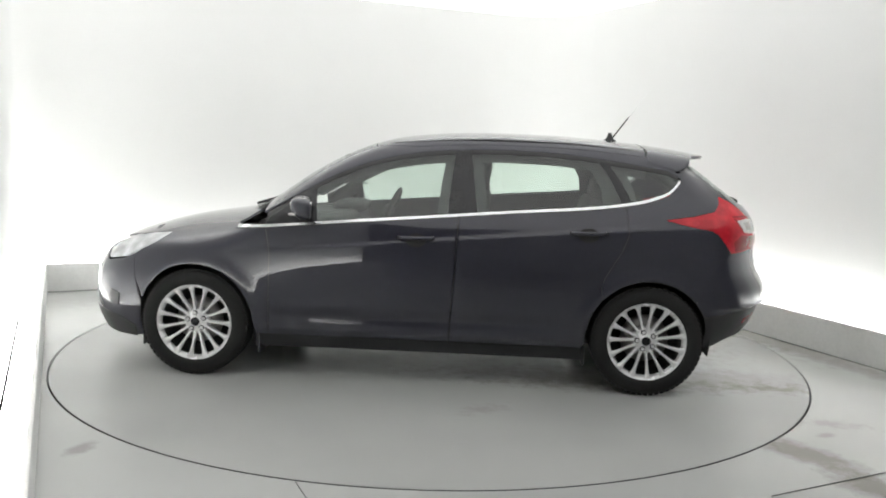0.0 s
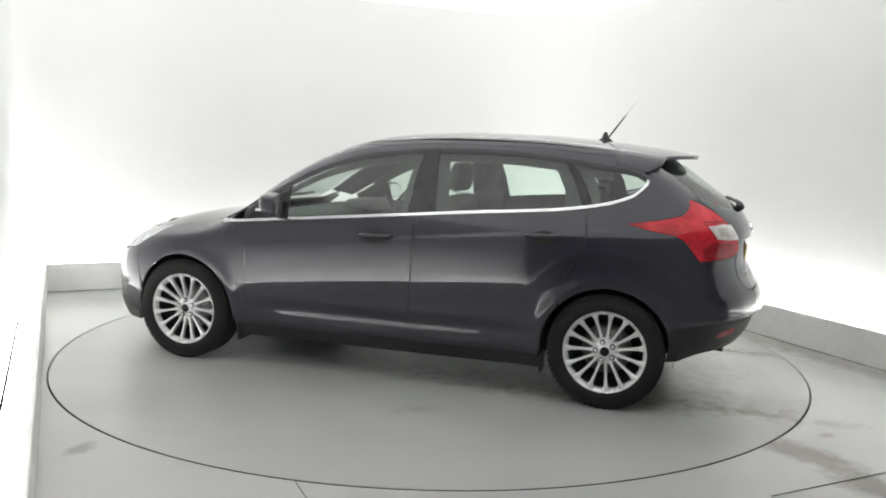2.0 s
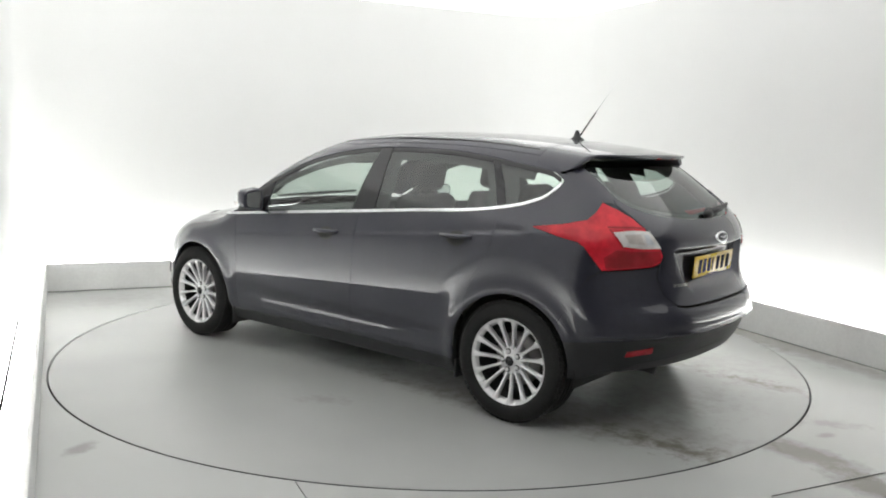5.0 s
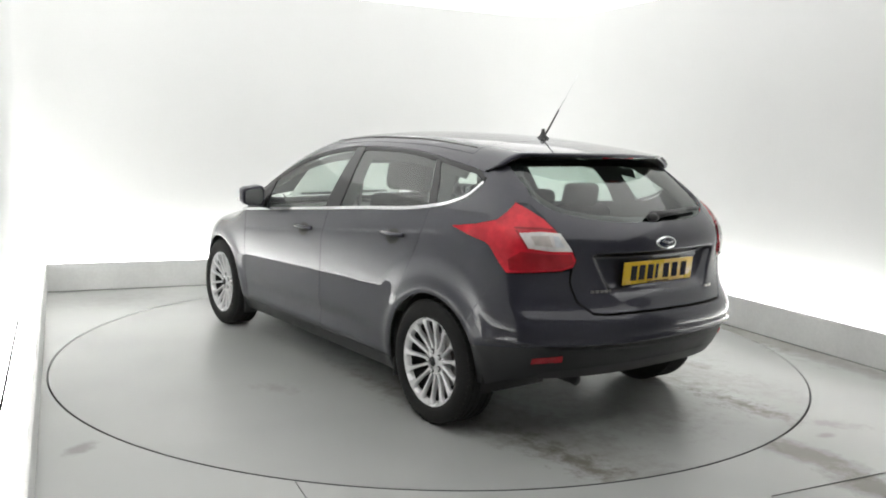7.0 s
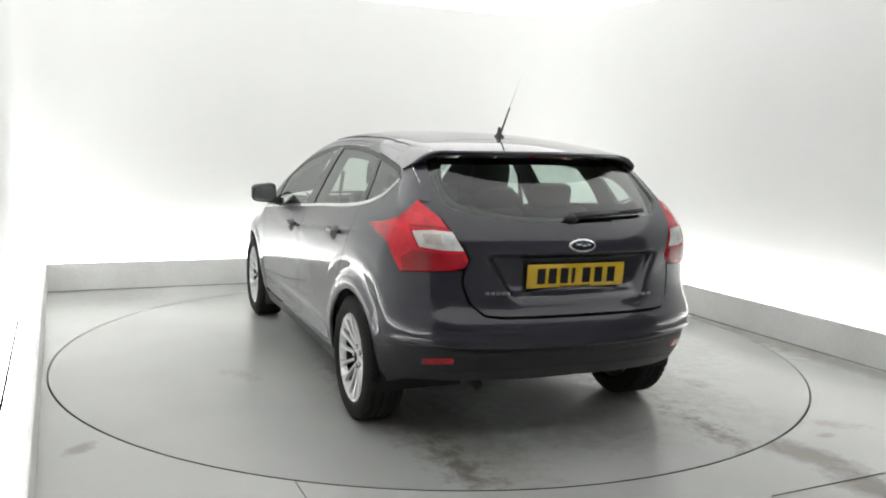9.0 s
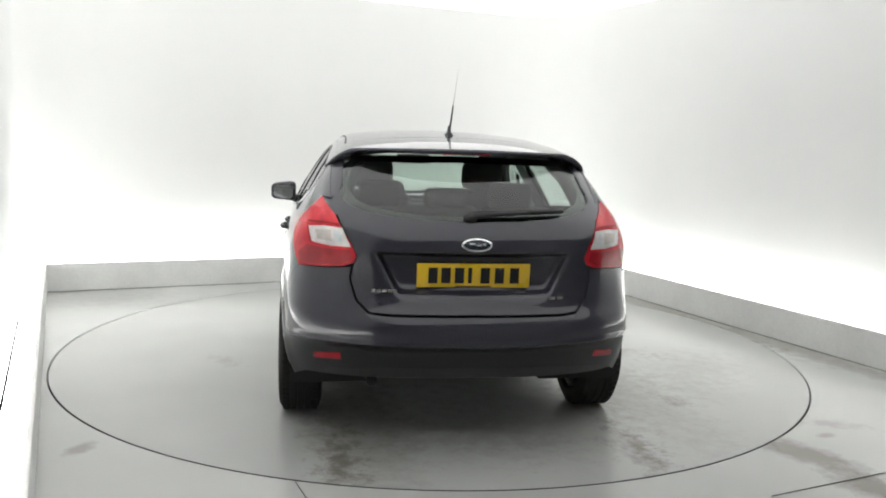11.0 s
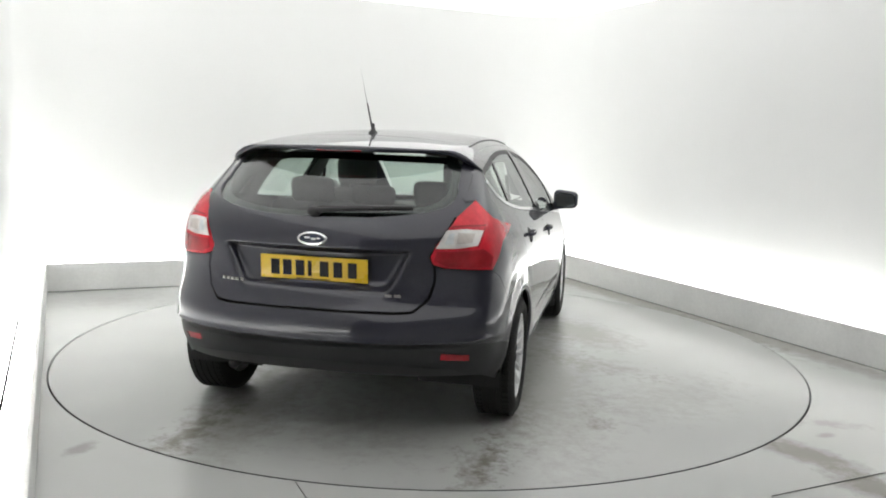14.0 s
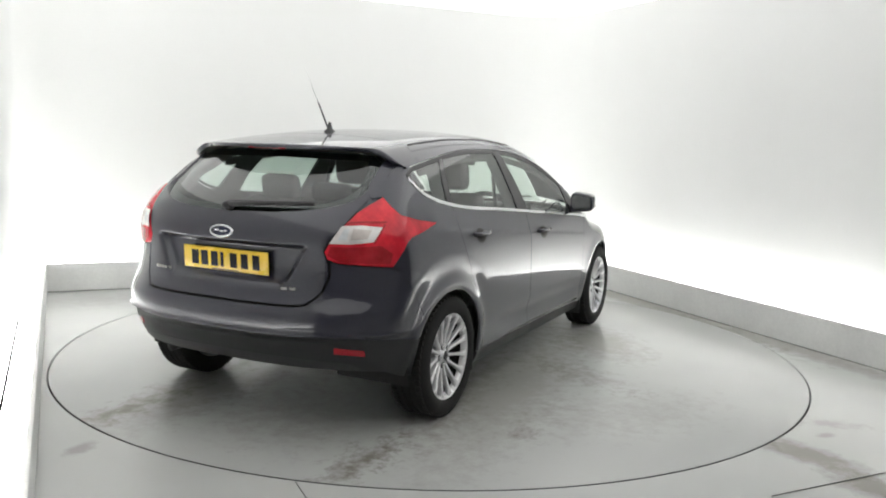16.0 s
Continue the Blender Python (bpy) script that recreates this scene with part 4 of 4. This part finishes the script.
def seat(y):
    s = new("front_seat")
    s.parent = car
    tagged(s, "charcoal cloth front seat with a tall headrest")
    cushion("seat_cushion", (-0.25, -0.25, -0.08), (0.27, 0.25, 0.07), 6, (0.05, y, 0.52), s, 0.05)
    cushion("backrest", (-0.065, -0.24, 0.0), (0.065, 0.24, 0.62), -16, (-0.17, y, 0.50), s, 0.05)
    cushion("headrest", (-0.05, -0.135, 0.0), (0.05, 0.135, 0.185), -12, (-0.315, y, 1.118), s, 0.045)
    for d in (-0.06, 0.06):
        part("headrest_post", tube(bmesh.new(), [(-0.34, y + d, 1.05), (-0.325, y + d, 1.13)], 0.007), STEEL, s)


def cabin():
    seat(0.36)
    seat(-0.36)
    bench = new("rear_bench")
    bench.parent = car
    tagged(bench, "charcoal cloth rear bench with three headrests")
    cushion("bench_cushion", (-0.28, -0.62, -0.1), (0.25, 0.62, 0.06), 5, (-0.72, 0, 0.52), bench, 0.05)
    for lo, hi in ((-0.62, -0.20), (-0.19, 0.62)):
        cushion("bench_back", (-0.07, lo, 0.0), (0.06, hi, 0.60), -18, (-0.93, 0, 0.50), bench, 0.05)
    for y, top in ((0.36, 0.145), (-0.36, 0.145), (0.0, 0.11)):
        cushion("headrest", (-0.045, -0.125, 0.0), (0.045, 0.125, top), -12, (-1.115, y, 1.06), bench, 0.035)
    part("parcel_shelf", box((-1.80, -0.56, 0.985), (-1.16, 0.56, 1.005), None, 0.008), DASH, car, "black parcel shelf")
    bm = box((0.52, -0.68, 0.70), (1.02, 0.68, 0.93), None, 0.06)
    part("dashboard", bm, DASH, car, "dark soft-touch dashboard")
    part("instrument_hood", box((0.50, -0.55, 0.90), (0.72, -0.18, 0.985), None, 0.035), DASH, car)
    bm = bmesh.new()
    tube(bm, [(0, 0.185 * math.cos(a), 0.185 * math.sin(a)) for a in np.linspace(0, 2 * math.pi, 33)], 0.015, 8)
    for a in (0, 140, 220):
        tube(bm, [(0.02, 0, 0), (0, 0.18 * math.sin(radians(a + 90)), 0.18 * math.cos(radians(a + 90)))], 0.014, 8)
    add_box(bm, (-0.01, -0.07, -0.06), (0.05, 0.07, 0.05), None, 0.02)
    bmesh.ops.transform(bm, matrix=pose(0.34, -0.36, 0.90, 0, -24, 0), verts=bm.verts)
    part("steering_wheel", bm, DASH, car, "black three-spoke steering wheel")
    bm = box((-0.018, -0.125, -0.035), (0.018, 0.125, 0.035), pose(0.56, -0.01, 1.285, 0, 14, 0), 0.014)
    part("inside_mirror", bm, BLACK, car, "black interior mirror")
    edge = [(x, top_edge(x) - 0.03) for x in np.linspace(-1.5, 0.27, 12)]
    part("headlining", panel_mesh("headlining", edge + [(x, -y) for x, y in reversed(edge)], TRIM_GREY, top=True, lift=-0.035, gap=0, lip=0, h=0.08), TRIM_GREY, car, "pale grey headlining")
    both("header_trim", along(over, 0.86, -1.30, 36, 0.004) + along(over, -1.30, 0.84, 36, -0.050), DASH, car, "dark trim over the door openings", lift=-0.045, gap=0, lip=0, h=0.05)
    both("inner_pillar", [(-0.13, 1.37), (-0.105, 1.2), (-0.09, 0.98), (-0.385, 1.01), (-0.365, 1.2), (-0.33, 1.37)], DASH, car, "dark trim on the centre pillar", lift=-0.05, gap=0, lip=0, h=0.05)
    both("rear_pillar_trim", [(-0.93, 1.36), (-0.99, 1.29), (-1.04, 1.20), (-1.06, 1.05), (-1.25, 1.10), (-1.23, 1.2), (-1.17, 1.33)], DASH, car, "dark trim on the rear pillar", lift=-0.05, gap=0, lip=0, h=0.05)
    for s in (1, -1):
        part("belt_strap", tube(bmesh.new(), [(-0.24, s * 0.62, 1.22), (-0.25, s * 0.66, 0.95), (-0.22, s * 0.68, 0.6)], 0.012, 6), BLACK, car)
        part("hatch_pillar_trim", tube(bmesh.new(), [(-1.42, s * 0.50, 1.335), (-1.60, s * 0.56, 1.23), (-1.76, s * 0.58, 1.11), (-1.8, s * 0.58, 1.0)], 0.04, 8), DASH, car)


def door_mirror(s):
    base = new("door_mirror")
    base.parent = car
    tagged(base, "painted door mirror on a black foot")
    bm = bmesh.new()
    bmesh.ops.create_uvsphere(bm, u_segments=28, v_segments=16, radius=1)
    for v in bm.verts:
        x, y, z = v.co
        q = (abs(x) ** 2.4 + abs(y) ** 2.4 + abs(z) ** 2.4) ** (1 / 2.4)
        w = (abs(y) ** 4.5 + abs(z) ** 4.5) ** (1 / 4.5) + 1e-9
        wide = math.hypot(y, z) / w
        x, y, z = x / q, y / q * min(wide, 1.25) ** 0.8, z / q * min(wide, 1.25) ** 0.8
        if x < -0.35:
            x = -0.35 + (x + 0.35) * 0.05
        v.co = (0.652 + 0.088 * x - 0.02 * y, s * (0.950 + 0.090 * y), 1.020 + 0.064 * z * (1 - 0.14 * y) + 0.012 * x)
    bmesh.ops.recalc_face_normals(bm, faces=bm.faces)
    part("mirror_housing", bm, PAINT, base)
    bm = bmesh.new()
    bmesh.ops.create_circle(bm, cap_ends=True, segments=36, radius=1)
    for v in bm.verts:
        a, b, _ = v.co
        q = (abs(a) ** 4.5 + abs(b) ** 4.5) ** (1 / 4.5)
        a, b = a / q * 0.80, b / q * 0.80
        v.co = (0.6195 - 0.02 * a, s * (0.950 + 0.090 * a), 1.016 + 0.064 * b * (1 - 0.14 * a))
    ex = bmesh.ops.extrude_face_region(bm, geom=list(bm.faces))
    for v in ex["geom"]:
        if isinstance(v, bmesh.types.BMVert):
            v.co.x -= 0.004
    bmesh.ops.recalc_face_normals(bm, faces=bm.faces)
    part("mirror_glass", bm, CHROME, base, "silvered mirror glass", smooth=False)
    bm = bmesh.new()
    tube(bm, [(0.69, s * 0.812, 0.950), (0.675, s * 0.86, 0.962), (0.665, s * 0.91, 0.982)], 0.030, 12)
    part("mirror_foot", bm, BLACK, base, "black mirror foot")
    part("indicator", box((0.690, s * 0.975 - 0.05, 0.985), (0.730, s * 0.975 + 0.05, 0.999), None, 0.004), CLEAR_LENS, base, "white indicator lens")


def tail_details():
    # number plate, its writing as plain bars
    plate = part("number_plate", box((-0.006, -0.26, -0.0555), (0.0, 0.26, 0.0555), None, 0.002), PLATE_YELLOW, car, "yellow rear number plate with black bars")
    tilt = pose(-2.0240, 0.004, 0.8285, 0, -4, 0)
    plate.matrix_basis = tilt
    for y in (0.187, 0.128, 0.066, 0.018, -0.052, -0.118, -0.188):
        w = 0.009 if abs(y - 0.018) < 0.001 else 0.021
        part("plate_bar", box((-0.0075, y - w, -0.036), (-0.0055, y + w, 0.036)), INK, plate, smooth=False)
    part("plate_line", box((-0.0070, -0.08, -0.0525), (-0.0055, 0.085, -0.0475)), INK, plate, smooth=False)
    # oval emblem
    def oval(a, b, x0, x1, n=40):
        bm = bmesh.new()
        ring = [[bm.verts.new((x, r * a * math.cos(2 * math.pi * k / n), r * b * math.sin(2 * math.pi * k / n))) for k in range(n)] for x, r in ((x1, 1.0), (x0 + 0.002, 1.0), (x0, 0.94))]
        for p, q in zip(ring, ring[1:]):
            for k in range(n):
                bm.faces.new((p[k], p[(k + 1) % n], q[(k + 1) % n], q[k]))
        bm.faces.new(ring[-1])
        bmesh.ops.recalc_face_normals(bm, faces=bm.faces)
        return bm
    e = part("emblem", oval(0.071, 0.0315, -0.008, 0.006), CHROME, car, "oval chrome emblem with a dark blue field")
    e.matrix_basis = pose(-2.058, 0, 0.970, 0, 14, 0)
    part("emblem_field", oval(0.061, 0.0235, -0.0095, -0.0065), BLUE_ENAMEL, e)
    for y, z, w in ((0.022, 0.003, 0.014), (-0.008, -0.002, 0.012), (-0.032, 0.001, 0.008)):
        part("emblem_bar", box((-0.0115, y - w, z - 0.004), (-0.009, y + w, z + 0.004), None, 0.001), CHROME, e)
    # lettering bars
    for name, y0, y1, z, n in (("model_badge", 0.465, 0.345, 0.757, 5), ("engine_badge", -0.345, -0.425, 0.728, 2)):
        step = (y1 - y0) / n
        for k in range(n):
            ya, yb = y0 + step * k, y0 + step * (k + 0.78)
            p = on_flank([(MID + abs((ya + yb) / 2), z)])[0]
            slope = math.degrees(math.atan(0.4 * abs(p[1]) + 1.4 * abs(p[1]) ** 3))
            bm = box((-0.0015, -abs(yb - ya) / 2, -0.0065), (0.003, abs(yb - ya) / 2, 0.0065), None, 0.001)
            ob = part(name, bm, STEEL, car, "small silver badge bar")
            ob.matrix_basis = pose(p[0] - 0.001, (ya + yb) / 2, z, 0, 0, -slope if ya > 0 else slope)
    # wiper
    w = new("rear_wiper")
    w.parent = car
    tagged(w, "black rear wiper resting on the glass")
    bm = bmesh.new()
    bmesh.ops.create_uvsphere(bm, u_segments=16, v_segments=10, radius=0.03)
    bmesh.ops.transform(bm, matrix=pose(-1.985, 0.02, 1.088) @ Matrix.Diagonal((0.9, 1.2, 0.8, 1)), verts=bm.verts)
    part("pivot_cover", bm, BLACK, w)
    arm = [(-1.995, 0.02, 1.094), (-1.99, -0.10, 1.104), (-1.97, -0.25, 1.112)]
    part("wiper_arm", tube(bmesh.new(), arm, 0.014, 8, 0.6), BLACK, w)
    blade = []
    for k in range(9):
        y = 0.03 - 0.46 * k / 8
        p = on_flank([(MID + abs(y), 1.105 + 0.012 * k / 8)])[0]
        blade.append((p[0] - 0.016, y, p[2]))
    part("wiper_blade", tube(bmesh.new(), blade, 0.011, 8), BLACK, w)
    # aerial and roof seams
    a = new("aerial")
    a.parent = car
    tagged(a, "thin black roof aerial leaning backwards")
    bm = lathe([(0.030, -0.02), (0.026, 0.004), (0.014, 0.016), (0.009, 0.034), (0.006, 0.05)], 20, "z")
    bmesh.ops.transform(bm, matrix=pose(-1.160, 0, 1.457) @ Matrix.Diagonal((1.7, 0.9, 1.1, 1)), verts=bm.verts)
    part("aerial_base", bm, BLACK, a)
    part("aerial_rod", tube(bmesh.new(), [(-1.165, 0, 1.46), (-1.275, 0, 1.615)], 0.0055, 8, 0.75), BLACK, a)
    part("aerial_whip", tube(bmesh.new(), [(-1.275, 0, 1.615), (-1.41, 0, 1.80)], 0.0009, 6, 0.6), CHROME, a)
    for s in (1, -1):
        pts = []
        for x in np.linspace(0.22, -1.27, 26):
            y = top_edge(x) - 0.045
            p = on_top([(x, y)])[0]
            pts.append((x, s * y, p[2] - 0.0025))
        part("roof_seam", tube(bmesh.new(), pts, 0.0055, 6), BLACK, car, "black roof seam strip")
    for s in (1, -1):
        part("front_wiper", tube(bmesh.new(), [(1.10, s * 0.1 + 0.25, 0.992), (1.09, s * 0.1 - 0.05, 1.0), (1.06, s * 0.1 - 0.3, 1.01)], 0.009, 6), BLACK, car)


body()
spoiler()
wheels()
underside()
cabin()
door_mirror(1)
door_mirror(-1)
tail_details()


# ---- what moves: turntable and car go round together ----
def motions():
    rate, first, shift = -7.032, 175.69, Vector((0.0151, 0.1087, 0.0))
    times = [k * 0.5 for k in range(33)]
    walk(table, [(t, pose(0, 0, 0, 0, 0, rate * t)) for t in times])
    rows = []
    for t in times:
        turn = pose(0, 0, 0, 0, 0, first + rate * t)
        rows.append((t, turn @ Matrix.Translation(shift)))
    walk(car, rows)


motions()
